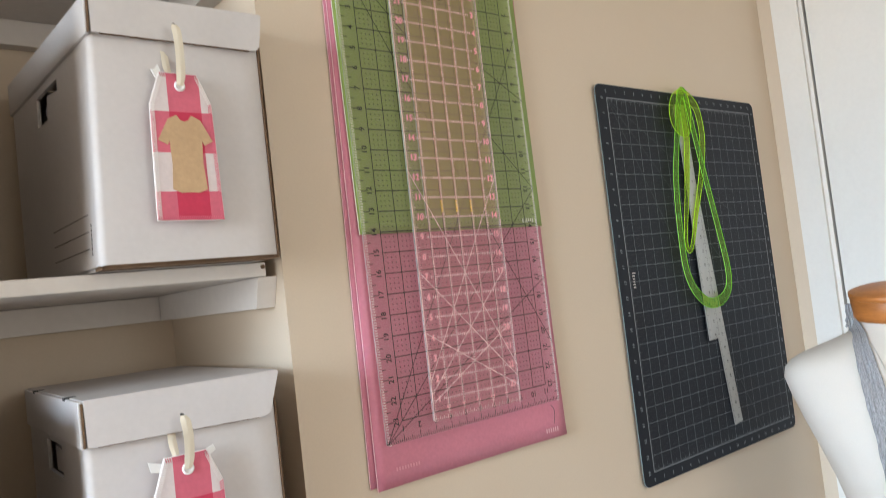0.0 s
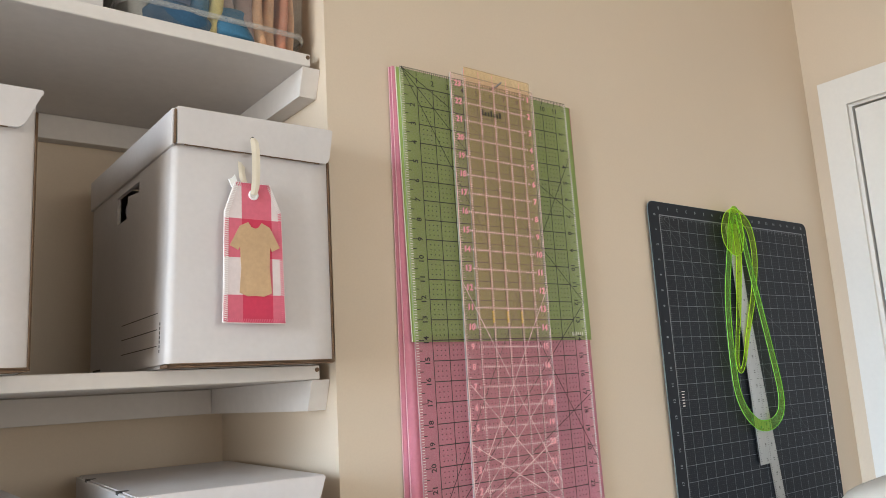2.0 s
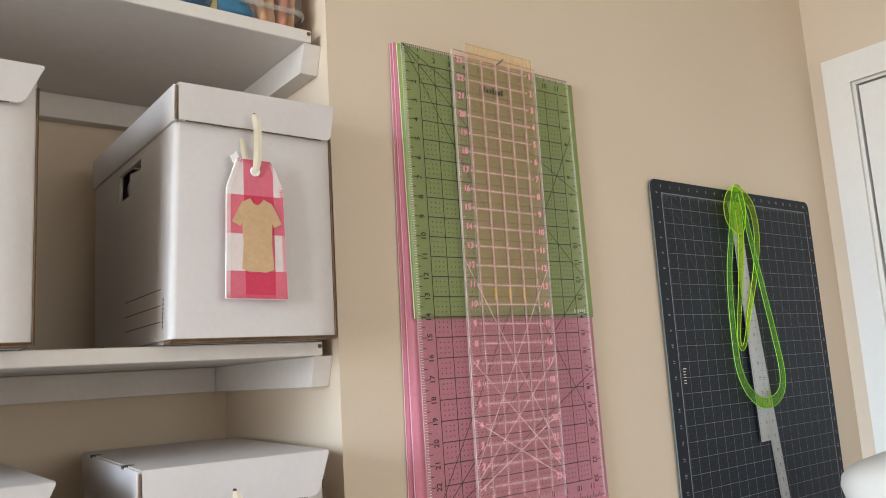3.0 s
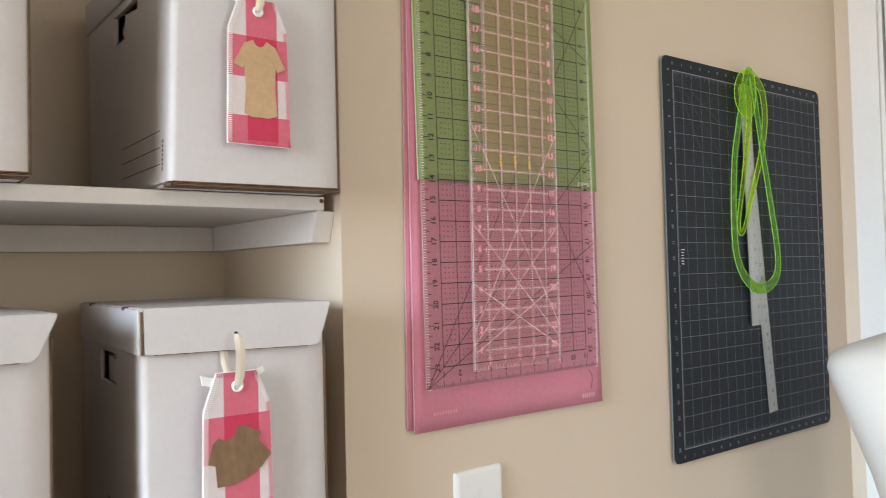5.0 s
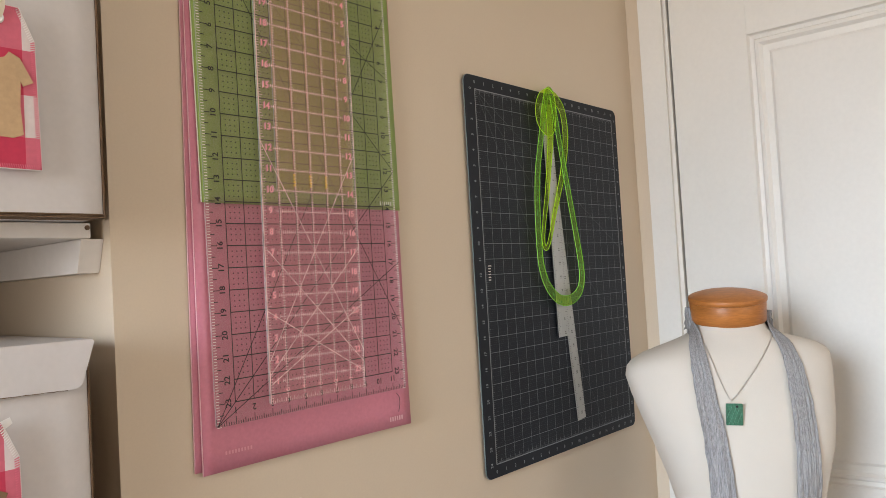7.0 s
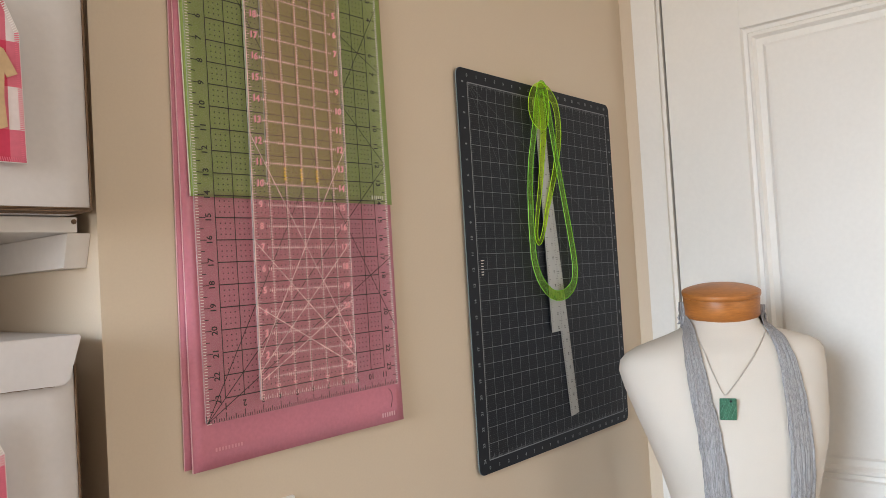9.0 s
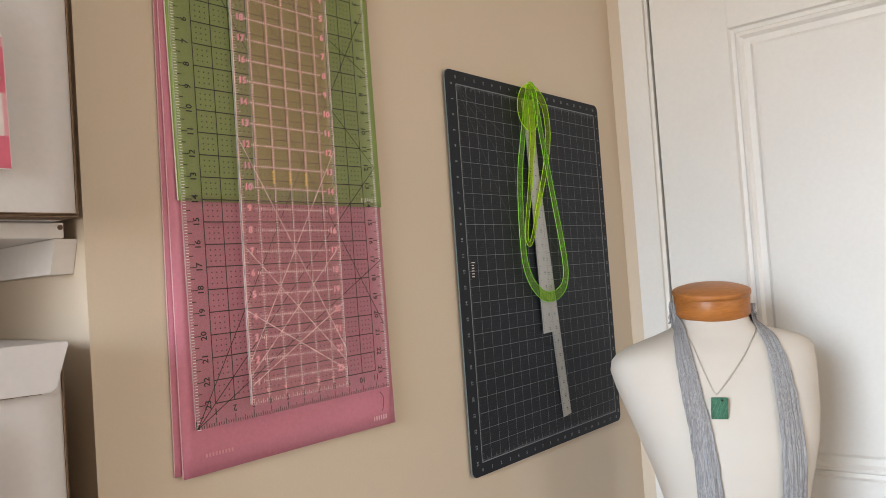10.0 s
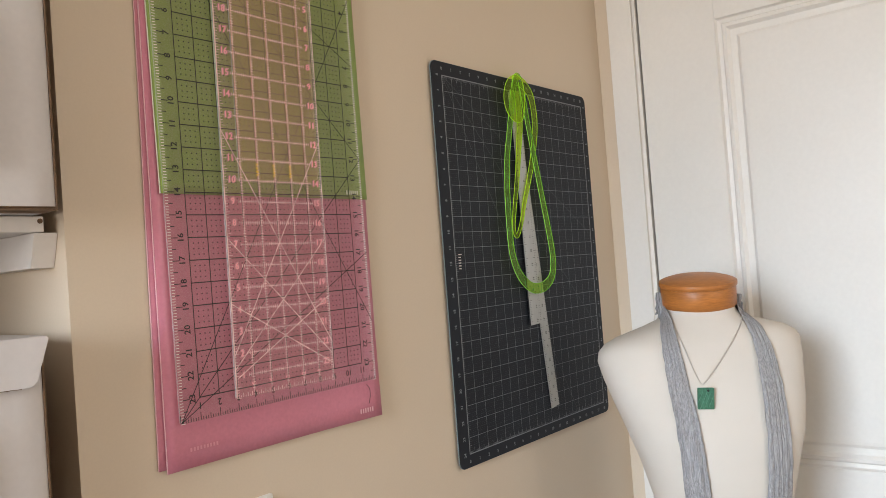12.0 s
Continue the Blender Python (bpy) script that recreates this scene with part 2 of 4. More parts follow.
def pane(bm, outline, y0, y1):
    """A clear sheet: its front face and its cut sides."""
    a = [bm.verts.new((x, y0, z)) for x, z in outline]
    b = [bm.verts.new((x, y1, z)) for x, z in outline]
    n = len(outline)
    bm.faces.new(a)
    for i in range(n):
        bm.faces.new((a[i], a[(i + 1) % n], b[(i + 1) % n], b[i])).material_index = 1
    return bm


def rounded(x0, x1, z0, z1, r, n=5):
    pts = []
    for cx, cz, a0 in ((x1 - r, z1 - r, 0), (x0 + r, z1 - r, 90), (x0 + r, z0 + r, 180), (x1 - r, z0 + r, 270)):
        for i in range(n + 1):
            a = radians(a0 + 90 * i / n)
            pts.append((cx + r * math.cos(a), cz + r * math.sin(a)))
    return pts


def stroke(bm, xa, za, xb, zb, w, y):
    """A printed line: a flat strip facing -y."""
    d = Vector((xb - xa, zb - za))
    if d.length < 1e-6:
        return
    n = Vector((-d.y, d.x)).normalized() * (w / 2)
    q = [(xa + n.x, za + n.y), (xb + n.x, zb + n.y), (xb - n.x, zb - n.y), (xa - n.x, za - n.y)]
    bm.faces.new([bm.verts.new((x, y, z)) for x, z in q])


GLYPHS = {}


def glyph(text):
    if text not in GLYPHS:
        cu = bpy.data.curves.new("glyph", "FONT")
        cu.body, cu.size, cu.align_x, cu.align_y = text, 1.0, "CENTER", "CENTER"
        cu.resolution_u = 2
        cu.offset = 0.018
        ob = new("glyph", cu)
        dg = bpy.context.evaluated_depsgraph_get()
        me = bpy.data.meshes.new_from_object(ob.evaluated_get(dg))
        GLYPHS[text] = ([v.co.copy() for v in me.vertices], [tuple(p.vertices) for p in me.polygons])
        bpy.data.objects.remove(ob)
        bpy.data.meshes.remove(me)
    return GLYPHS[text]


def letters(bm, text, x, z, size, y, turn=0.0):
    co, polys = glyph(text)
    c, s = math.cos(radians(turn)), math.sin(radians(turn))
    vs = [bm.verts.new((x + size * (v.x * c - v.y * s), y, z + size * (v.x * s + v.y * c))) for v in co]
    for p in polys:
        try:
            bm.faces.new([vs[i] for i in p])
        except ValueError:
            pass


def spline(points, per=8, closed=True):
    n, out = len(points), []
    for i in range(n if closed else n - 1):
        p = [Vector(points[(i + k) % n] if closed else points[min(max(i + k, 0), n - 1)]) for k in (-1, 0, 1, 2)]
        for j in range(per):
            t = j / per
            out.append(0.5 * ((2 * p[1]) + (p[2] - p[0]) * t + (2 * p[0] - 5 * p[1] + 4 * p[2] - p[3]) * t * t + (3 * p[1] - p[0] - 3 * p[2] + p[3]) * t ** 3))
    if not closed:
        out.append(Vector(points[-1]))
    return out


def tube(bm, pts, r, seg=6, closed=False):
    rings, n = [], len(pts)
    for i, p in enumerate(pts):
        a, b = pts[(i - 1) % n] if closed or i else p, pts[(i + 1) % n] if closed or i < n - 1 else p
        d = (Vector(b) - Vector(a)).normalized()
        u = d.cross(Vector((0.31, 0.9, 0.2))).normalized()
        v = d.cross(u)
        rings.append([bm.verts.new(Vector(p) + r * (math.cos(math.tau * k / seg) * u + math.sin(math.tau * k / seg) * v)) for k in range(seg)])
    for i in range(n if closed else n - 1):
        A, B = rings[i], rings[(i + 1) % n]
        for k in range(seg):
            bm.faces.new((A[k], A[(k + 1) % seg], B[(k + 1) % seg], B[k]))
    if not closed:
        bm.faces.new(rings[0][::-1]), bm.faces.new(rings[-1])
    return bm


def setting(name, bm, material, label, category="wall"):
    return tagged(part(name, bm, material), label, category, kind="structure")


# ---- the room ----
T = 0.12
bm = block(NICHE_X, DOOR_X + T, 0, T, 0, CEIL)
slab(bm, NICHE_X, NICHE_X + T, T, NICHE_Y + T, 0, CEIL)
setting("wall_north", bm, M_WALL, "beige painted wall beside a shelf niche")
setting("wall_niche_back", block(NICHE_L - T, NICHE_X, NICHE_Y, NICHE_Y + T, 0, CEIL), M_WALL, "beige painted back wall of the shelf niche")
# unseen wall: its niche end is placed to block window light
bm = block(ROOM_W - T, NICHE_L, 0.0, T, 0, CEIL)
slab(bm, NICHE_L - T, NICHE_L, T, NICHE_Y, 0, CEIL)
setting("wall_north_west", bm, M_WALL, "unseen beige wall set in to keep the niche dim")
# the gap in this unseen wall is added for the fill lamp
bm = block(ROOM_W - T, SWIN_X0, ROOM_S - T, ROOM_S, 0, CEIL)
slab(bm, SWIN_X1, DOOR_X + T, ROOM_S - T, ROOM_S, 0, CEIL)
slab(bm, SWIN_X0, SWIN_X1, ROOM_S - T, ROOM_S, 0, SWIN_Z0)
slab(bm, SWIN_X0, SWIN_X1, ROOM_S - T, ROOM_S, SWIN_Z1, CEIL)
setting("wall_south", bm, M_WALL, "beige painted wall with a window opening")
bm = block(ROOM_W - T, ROOM_W, ROOM_S, WIN_Y0, 0, CEIL)
slab(bm, ROOM_W - T, ROOM_W, WIN_Y1, 0.0, 0, CEIL)
slab(bm, ROOM_W - T, ROOM_W, WIN_Y0, WIN_Y1, 0, WIN_Z0)
slab(bm, ROOM_W - T, ROOM_W, WIN_Y0, WIN_Y1, WIN_Z1, CEIL)
setting("wall_west", bm, M_WALL, "beige painted wall with a window opening")
D0, D1, DTOP = -0.094, -0.858, 2.037
bm = block(DOOR_X, DOOR_X + T, D0 + 0.012, 0, 0, CEIL)
slab(bm, DOOR_X, DOOR_X + T, ROOM_S, D1 - 0.012, 0, CEIL)
slab(bm, DOOR_X, DOOR_X + T, D1 - 0.012, D0 + 0.012, DTOP + 0.012, CEIL)
setting("wall_east", bm, M_WALL, "beige painted wall round a white door")
# floor is out of view; its grey sets how much light bounces up
setting("floor", block(ROOM_W - T, DOOR_X + T, ROOM_S - T, NICHE_Y + T, -0.1, 0), M_FLOOR, "unseen carpeted floor, grey picked for bounced light", "floor")
setting("ceiling", block(ROOM_W - T, DOOR_X + T, ROOM_S - T, NICHE_Y + T, CEIL, CEIL + 0.1), M_CEIL, "white painted ceiling", "ceiling")

# the door: jamb, casing, slab with a moulded panel
door = tagged(new("door_1"), "closed white panelled door in a white casing", "door", kind="structure")
C0, C1 = -0.034, -0.920
bm = bmesh.new()
FX = DOOR_X - 0.016
U = [(C0, 0), (C0, DTOP + 0.066), (C1, DTOP + 0.066), (C1, 0), (D1 - 0.008, 0), (D1 - 0.008, DTOP + 0.008), (D0 + 0.008, DTOP + 0.008), (D0 + 0.008, 0)]
A = [bm.verts.new((FX, y, z)) for y, z in U]
B = [bm.verts.new((DOOR_X, y, z)) for y, z in U]
bm.faces.new(A)
for k in range(8):
    bm.faces.new((A[k], A[(k + 1) % 8], B[(k + 1) % 8], B[k]))
bmesh.ops.bevel(bm, geom=[e for e in bm.edges if e.verts[0].co.x < FX + 0.001 and e.verts[1].co.x < FX + 0.001], offset=0.003, segments=2, affect="EDGES")
part("casing", bm, M_TRIM, door)
bm = block(DOOR_X - 0.004, DOOR_X + T, D0, D0 + 0.0118, 0, DTOP + 0.0118)
slab(bm, DOOR_X - 0.004, DOOR_X + T, D1 - 0.0118, D1, 0, DTOP + 0.0118)
slab(bm, DOOR_X - 0.004, DOOR_X + T, D1 + 0.0001, D0 - 0.0001, DTOP, DTOP + 0.0118)
part("jamb", bm, M_TRIM, door)
SX0, SX1 = DOOR_X - 0.002, DOOR_X + 0.034
bm = bmesh.new()
a, b = D0 - 0.0045, D1 + 0.004
P0, P1 = -0.257, b + 0.160
zs = (0.01, 0.2, 0.86, 1.043, 1.917, DTOP - 0.004)
slab(bm, SX0, SX1, P0, a, zs[0], zs[5], 0.0015)
slab(bm, SX0, SX1, b, P1, zs[0], zs[5], 0.0015)
for k in (0, 2, 4):
    slab(bm, SX0, SX1, P1, P0, zs[k], zs[k + 1])
door_leaf = part("door_leaf", bm, M_TRIM, door)


def moulded_panel(z0, z1):
    bm = bmesh.new()
    steps = ((0, 0.0), (0.003, 0.007), (0.010, 0.009), (0.014, 0.004), (0.020, 0.0035), (0.026, 0.010), (0.038, 0.011), (0.044, 0.007), (0.05, 0.0065))
    loops = []
    for inset, deep in steps:
        x = SX0 + deep
        loops.append([bm.verts.new((x, y, z)) for y, z in ((P0 - inset, z1 - inset), (P1 + inset, z1 - inset), (P1 + inset, z0 + inset), (P0 - inset, z0 + inset))])
    for A, B in zip(loops, loops[1:]):
        for k in range(4):
            bm.faces.new((A[k], A[(k + 1) % 4], B[(k + 1) % 4], B[k]))
    bm.faces.new(loops[-1])
    part("panel", bm, M_TRIM, door)


moulded_panel(zs[3], zs[4])
moulded_panel(zs[1], zs[2])

# the window in the wall behind the camera
win = tagged(new("window_1"), "bright white-framed window giving daylight", "window", kind="structure")
bm = bmesh.new()
for y0, y1, z0, z1 in ((WIN_Y0, WIN_Y0 + 0.05, WIN_Z0, WIN_Z1), (WIN_Y1 - 0.05, WIN_Y1, WIN_Z0, WIN_Z1), (WIN_Y0 + 0.05, WIN_Y1 - 0.05, WIN_Z0, WIN_Z0 + 0.05),
                       (WIN_Y0 + 0.05, WIN_Y1 - 0.05, WIN_Z1 - 0.05, WIN_Z1)):
    slab(bm, ROOM_W - 0.05, ROOM_W + 0.012, y0, y1, z0, z1)
part("window_frame", bm, M_TRIM, win)
# made-up frame round the south fill lamp
win = tagged(new("fill_opening"), "added unseen window frame round the fill light", "window", kind="structure")
bm = bmesh.new()
for x0, x1, z0, z1 in ((SWIN_X0, SWIN_X0 + 0.05, SWIN_Z0, SWIN_Z1), (SWIN_X1 - 0.05, SWIN_X1, SWIN_Z0, SWIN_Z1), (SWIN_X0 + 0.05, SWIN_X1 - 0.05, SWIN_Z0, SWIN_Z0 + 0.05),
                       (SWIN_X0 + 0.05, SWIN_X1 - 0.05, SWIN_Z1 - 0.05, SWIN_Z1)):
    slab(bm, x0, x1, ROOM_S - 0.05, ROOM_S + 0.012, z0, z1)
part("window_frame", bm, M_TRIM, win)

# ---- the niche: shelves on cleats ----
SHELF_Y = 0.012
CLEAT_Y = SHELF_Y + 0.002


def niche_shelf(top, thick):
    sh = thing("shelf", (0, 0, top), "white painted wooden shelf board on cleats in a niche", "shelf", "niche shelves")
    part("board", block(NICHE_L + 0.002, NICHE_X - 0.014, SHELF_Y, NICHE_Y - 0.001, -thick, 0, 0.0015), M_SHELF, sh)
    bm = bmesh.new()
    z1, z0 = -thick - 0.0005, -thick - 0.035
    f = [(CLEAT_Y, z1), (NICHE_Y - 0.002, z1), (NICHE_Y - 0.002, z0), (CLEAT_Y + 0.012, z0)]
    A = [bm.verts.new((NICHE_X - 0.0235, y, z)) for y, z in f]
    B = [bm.verts.new((NICHE_X - 0.0005, y, z)) for y, z in f]
    bm.faces.new(A), bm.faces.new(B[::-1])
    for i in range(4):
        bm.faces.new((A[i], A[(i + 1) % 4], B[(i + 1) % 4], B[i]))
    part("cleat", bm, M_SHELF, sh)
    part("cleat", block(NICHE_L + 0.002, NICHE_X - 0.024, NICHE_Y - 0.021, NICHE_Y - 0.0008, z0, z1, 0.001), M_SHELF, sh)
    part("screw", tube(bmesh.new(), [(NICHE_X - 0.018, SHELF_Y - 0.0012, -0.005), (NICHE_X - 0.018, SHELF_Y + 0.004, -0.005)], 0.0026, 8), M_KRAFT, sh)
    return sh


SH1, SH2, SH3 = 1.166, 1.546, 1.925
for top in (SH1, SH2, SH3):
    niche_shelf(top, 0.016)

# ---- storage boxes ----
BW, BD, BH = 0.186, 0.315, 0.256


def storage_box(at, turn, label, cut, slots, lid_lift=0.0, squeeze=(0.0, 0.0), drop=0.0):
    ob = thing("storage_box", at, label, "storage box", "white storage boxes", turn)
    t = 0.004
    # origin: front left corner of the base; x across, y back
    # the front turns into the side round a soft fold
    r = 0.0075
    fold = [(BW - 0.003, t + 0.002), (BW - 0.003, 0.0012), (BW - 0.005, 0.0)]
    fold += [(BW - 0.005 + (r - BW + 0.005) * k / 8, -0.0022 * math.sin(math.pi * k / 8)) for k in range(1, 8)]
    fold += [(r - r * math.sin(math.pi * k / 16), r - r * math.cos(math.pi * k / 16)) for k in range(9)]
    fold += [(0.0, 0.018), (t, 0.018), (t, r), (r, t + 0.002)]
    bm = bmesh.new()
    lo = [bm.verts.new((x, y, 0.004)) for x, y in fold]
    hi = [bm.verts.new((x, y, BH)) for x, y in fold]
    bm.faces.new(lo), bm.faces.new(hi[::-1])
    for k in range(len(fold)):
        bm.faces.new((lo[k], lo[(k + 1) % len(fold)], hi[(k + 1) % len(fold)], hi[k]))
    for f in bm.faces:
        f.smooth = len(f.verts) == 4
    part("front_panel", bm, M_CARTON, ob).modifiers.new("split", "EDGE_SPLIT").split_angle = radians(40)
    part("back_panel", block(0.0, BW - 0.003, BD - t, BD, 0.004, BH), M_CARTON, ob)
    part("side_panel", block(BW - 0.003 - t, BW - 0.003, t, BD - t, 0.004, BH), M_CARTON, ob)
    part("base_panel", block(t, BW - 0.003 - t, t, BD - t, 0.004, 0.004 + t), M_CARTON, ob)
    hy0, hy1, hz0, hz1 = 0.112, 0.200, 0.180, 0.214
    bm = bmesh.new()
    ys, zs_ = (0.018, hy0, hy1, BD - t), (0.004, hz0, hz1, BH)
    for x, rev in ((0.0, False), (t, True)):
        vv = {(a, c): bm.verts.new((x, ys[a], zs_[c])) for a in range(4) for c in range(4)}
        for a in range(3):
            for c in range(3):
                if (a, c) != (1, 1):
                    bm.faces.new((vv[a, c], vv[a + 1, c], vv[a + 1, c + 1], vv[a, c + 1]))
        if rev:
            for p, q in (((1, 1), (2, 1)), ((2, 1), (2, 2)), ((2, 2), (1, 2)), ((1, 2), (1, 1)), ((0, 0), (3, 0)), ((0, 3), (3, 3))):
                bm.faces.new((first[p], first[q], vv[q], vv[p])) if abs(p[0] - q[0]) + abs(p[1] - q[1]) == 1 else None
        first = vv
    part("side_panel", bm, M_CARTON, ob)
    # the punched flap hangs inside the hand hole
    bm = bmesh.new()
    q = [(0.004, hy0 + 0.012, hz1 - 0.009), (0.003, hy1 - 0.034, hz1 - 0.005), (0.005, hy1 - 0.022, hz0 + 0.001), (0.004, hy0 + 0.004, hz0 + 0.003)]
    A = [bm.verts.new(p) for p in q]
    B = [bm.verts.new((p[0] + 0.003, p[1], p[2])) for p in q]
    bm.faces.new(A), bm.faces.new(B[::-1])
    for i in range(4):
        bm.faces.new((A[i], A[(i + 1) % 4], B[(i + 1) % 4], B[i]))
    part("hand_hole_flap", bm, M_CARTON, ob)
    # crumpled paper pressed against the hole from inside
    bm = bmesh.new()
    rows = []
    for a in range(9):
        rows.append([bm.verts.new((0.010 + 0.005 * noise.noise(Vector((a * 0.9, c * 1.1, at[2] * 7))), hy0 + 0.018 + (hy1 - hy0 - 0.024) * a / 8, hz0 - 0.004 + (0.030 + 0.006 * noise.noise(Vector((a * 1.3, 5, at[0] * 9)))) * c / 5)) for c in range(6)])
    for A, B in zip(rows, rows[1:]):
        for c in range(5):
            bm.faces.new((A[c], A[c + 1], B[c + 1], B[c]))
    part("paper", bm, M_PAPER, ob, "crumpled pale lilac paper inside the hand hole")
    # raw corrugated edges along the base and the glued side
    bm = bmesh.new()
    ends = [(0.004 + (BW - 0.007) * k / 40, 0.0008 * noise.noise(Vector((k * 0.83, at[0] * 40, at[2] * 11)))) for k in range(41)]
    for y0, y1, z0, z1 in ((-0.0016, 0.0030, 0.0000, 0.0011), (-0.0006, 0.0040, 0.0016, 0.0024), (-0.0014, 0.0030, 0.0029, 0.0040)):
        for (xa, ea), (xb, eb) in zip(ends, ends[1:]):
            vs = [bm.verts.new(p) for p in ((xa, y0 + ea, z0), (xb, y0 + eb, z0), (xb, y1, z0), (xa, y1, z0), (xa, y0 + ea, z1), (xb, y0 + eb, z1), (xb, y1, z1), (xa, y1, z1))]
            for q in ((0, 1, 2, 3), (4, 7, 6, 5), (0, 4, 5, 1), (2, 6, 7, 3)):
                bm.faces.new([vs[i] for i in q])
    part("base_edge", bm, M_KRAFT, ob, "brown corrugated cardboard edge")
    part("base_flap", block(0.003, BW - 0.004, 0.0050, 0.024, 0.0004, 0.0036), M_KRAFT, ob, "bare brown cardboard underside")
    part("base_flap", block(0.003, BW - 0.004, 0.0275, BD - 0.001, 0.0004, 0.0036), M_CARTON, ob)
    part("base_seam", block(0.003, BW - 0.004, 0.0242, 0.0273, 0.0001, 0.0034), M_KRAFT, ob, "brown corrugated cardboard edge")
    bm = bmesh.new()
    for i in range(2):
        slab(bm, BW - 0.0028 + 0.0013 * i, BW - 0.0020 + 0.0013 * i, -0.001 + 0.0015 * i, BD - 0.01, 0.001, BH - 0.012)
    part("side_edge", bm, M_KRAFT, ob, "brown corrugated cardboard edge")
    # ruled label lines on the side
    bm = bmesh.new()
    for k in range(3):
        z = 0.0555 - 0.0165 * k
        slab(bm, -0.0004, -0.0001, 0.030, 0.165, z, z + 0.0009)
    slab(bm, -0.0004, -0.0001, 0.262, 0.300, 0.010, 0.0125)
    slab(bm, -0.0004, -0.0001, 0.268, 0.292, 0.004, 0.006)
    for k in range(7):
        slab(bm, -0.0004, -0.0001, 0.0205, 0.0225, 0.016 + 0.0045 * k, 0.019 + 0.0045 * k)
    tagged(part("printed_lines", bm, M_DARK, ob, "thin dark printed label lines"), kind="stuff")
    # lid: top, and flaps that end in slanting cuts
    lz0, lz1, o = BH - 0.032 + lid_lift - drop, BH + 0.008 + lid_lift, 0.0045
    ol = -0.0012
    lid = part("lid", block(-ol, BW + 0.002, -o + 0.0002, BD + o, lz1 - 0.004, lz1), M_CARTON, ob)
    torn = [(BW - cut - 0.010 - 0.004 * k, lz0 + 0.0018 * k / 40 + 0.0005 * noise.noise(Vector((k * 1.7, at[0] * 50, at[2] * 9)))) for k in range(int((BW - cut - 0.014) / 0.004))]
    bm = bmesh.new()
    plate(bm, [(-ol, lz1 - 0.0006), (-ol + 0.002, lz1), (BW + 0.0005, lz1 - 0.0004), (BW + 0.002, lz1 - 0.002), (BW + 0.002 - cut * 0.9, lz0 + 0.005), (BW - cut, lz0 + 0.0015), (BW - cut - 0.003, lz0)] + torn + [(-ol + 0.001, lz0 + 0.002)], -o - 0.0035, -o)
    part("front_flap", bm, M_CARTON, lid)
    bm = bmesh.new()
    ragged = [(x, z - 0.0004 - 0.0009 * abs(noise.noise(Vector((x * 900, z * 50, at[0] * 30))))) for x, z in torn]
    plate(bm, ragged + [(torn[-1][0], lz0 + 0.004), (torn[0][0], lz0 + 0.004)], -o - 0.0030, -o - 0.0006)
    part("flap_edge", bm, M_KRAFT, lid, "ragged brown cut edge")
    part("side_flap", block(-ol - 0.004, -ol - 0.0002, -o + 0.001, BD + o, lz0 + 0.001, lz1 - 0.001, 0.001), M_CARTON, lid)
    part("side_flap", block(BW - 0.0015, BW + 0.0012, 0.05, BD + o, lz0 + 0.004, lz1 - 0.005), M_CARTON, lid)
    bm = block(-ol - 0.0022, -ol - 0.0006, -o - 0.003, -o + 0.0008, lz0 + 0.002, lz1 - 0.003)
    part("corner_edge", bm, M_KRAFT, lid, "brown corrugated cardboard edge")
    # solid dark blocks stand for the shade inside the slots
    for y in slots:
        part("lid_slot", block(-ol - 0.0042, -ol + 0.007, y, y + 0.012, lz1 - 0.003, lz1 + 0.0002), M_DARK, lid, "folded lid slot, its shade laid on as dark colour")
    # the side leans in towards the top
    for c in ob.children_recursive:
        for v in c.data.vertices:
            if v.co.x < BW:
                v.co.x += (squeeze[0] + (squeeze[1] - squeeze[0]) * min(1, v.co.z / BH)) * (1 - v.co.x / BW) * (1 - min(1, max(0, v.co.y / BD)))
    return ob


BOX = "white cardboard storage box with lid and fabric tag on a shelf"
PLAIN = "white cardboard storage box with lid on a shelf"
box_a = storage_box((0.178, -0.028, SH2 + 0.0005), -1.6, BOX, 0.006, (), 0.0, (0.003, 0.011), 0.0012)
box_b = storage_box((0.154, -0.024, SH1 + 0.0005), -4.2, BOX, 0.013, (0.055, 0.24), drop=0.0045)
box_c = storage_box((-0.122, -0.034, SH2 + 0.0005), -0.5, PLAIN, 0.016, ())
box_c.scale = (1, 1, 0.962)
box_d = storage_box((-0.106, -0.030, SH1 + 0.0005), 0.4, PLAIN, 0.017, (0.055, 0.24))

# ---- fabric tags ----


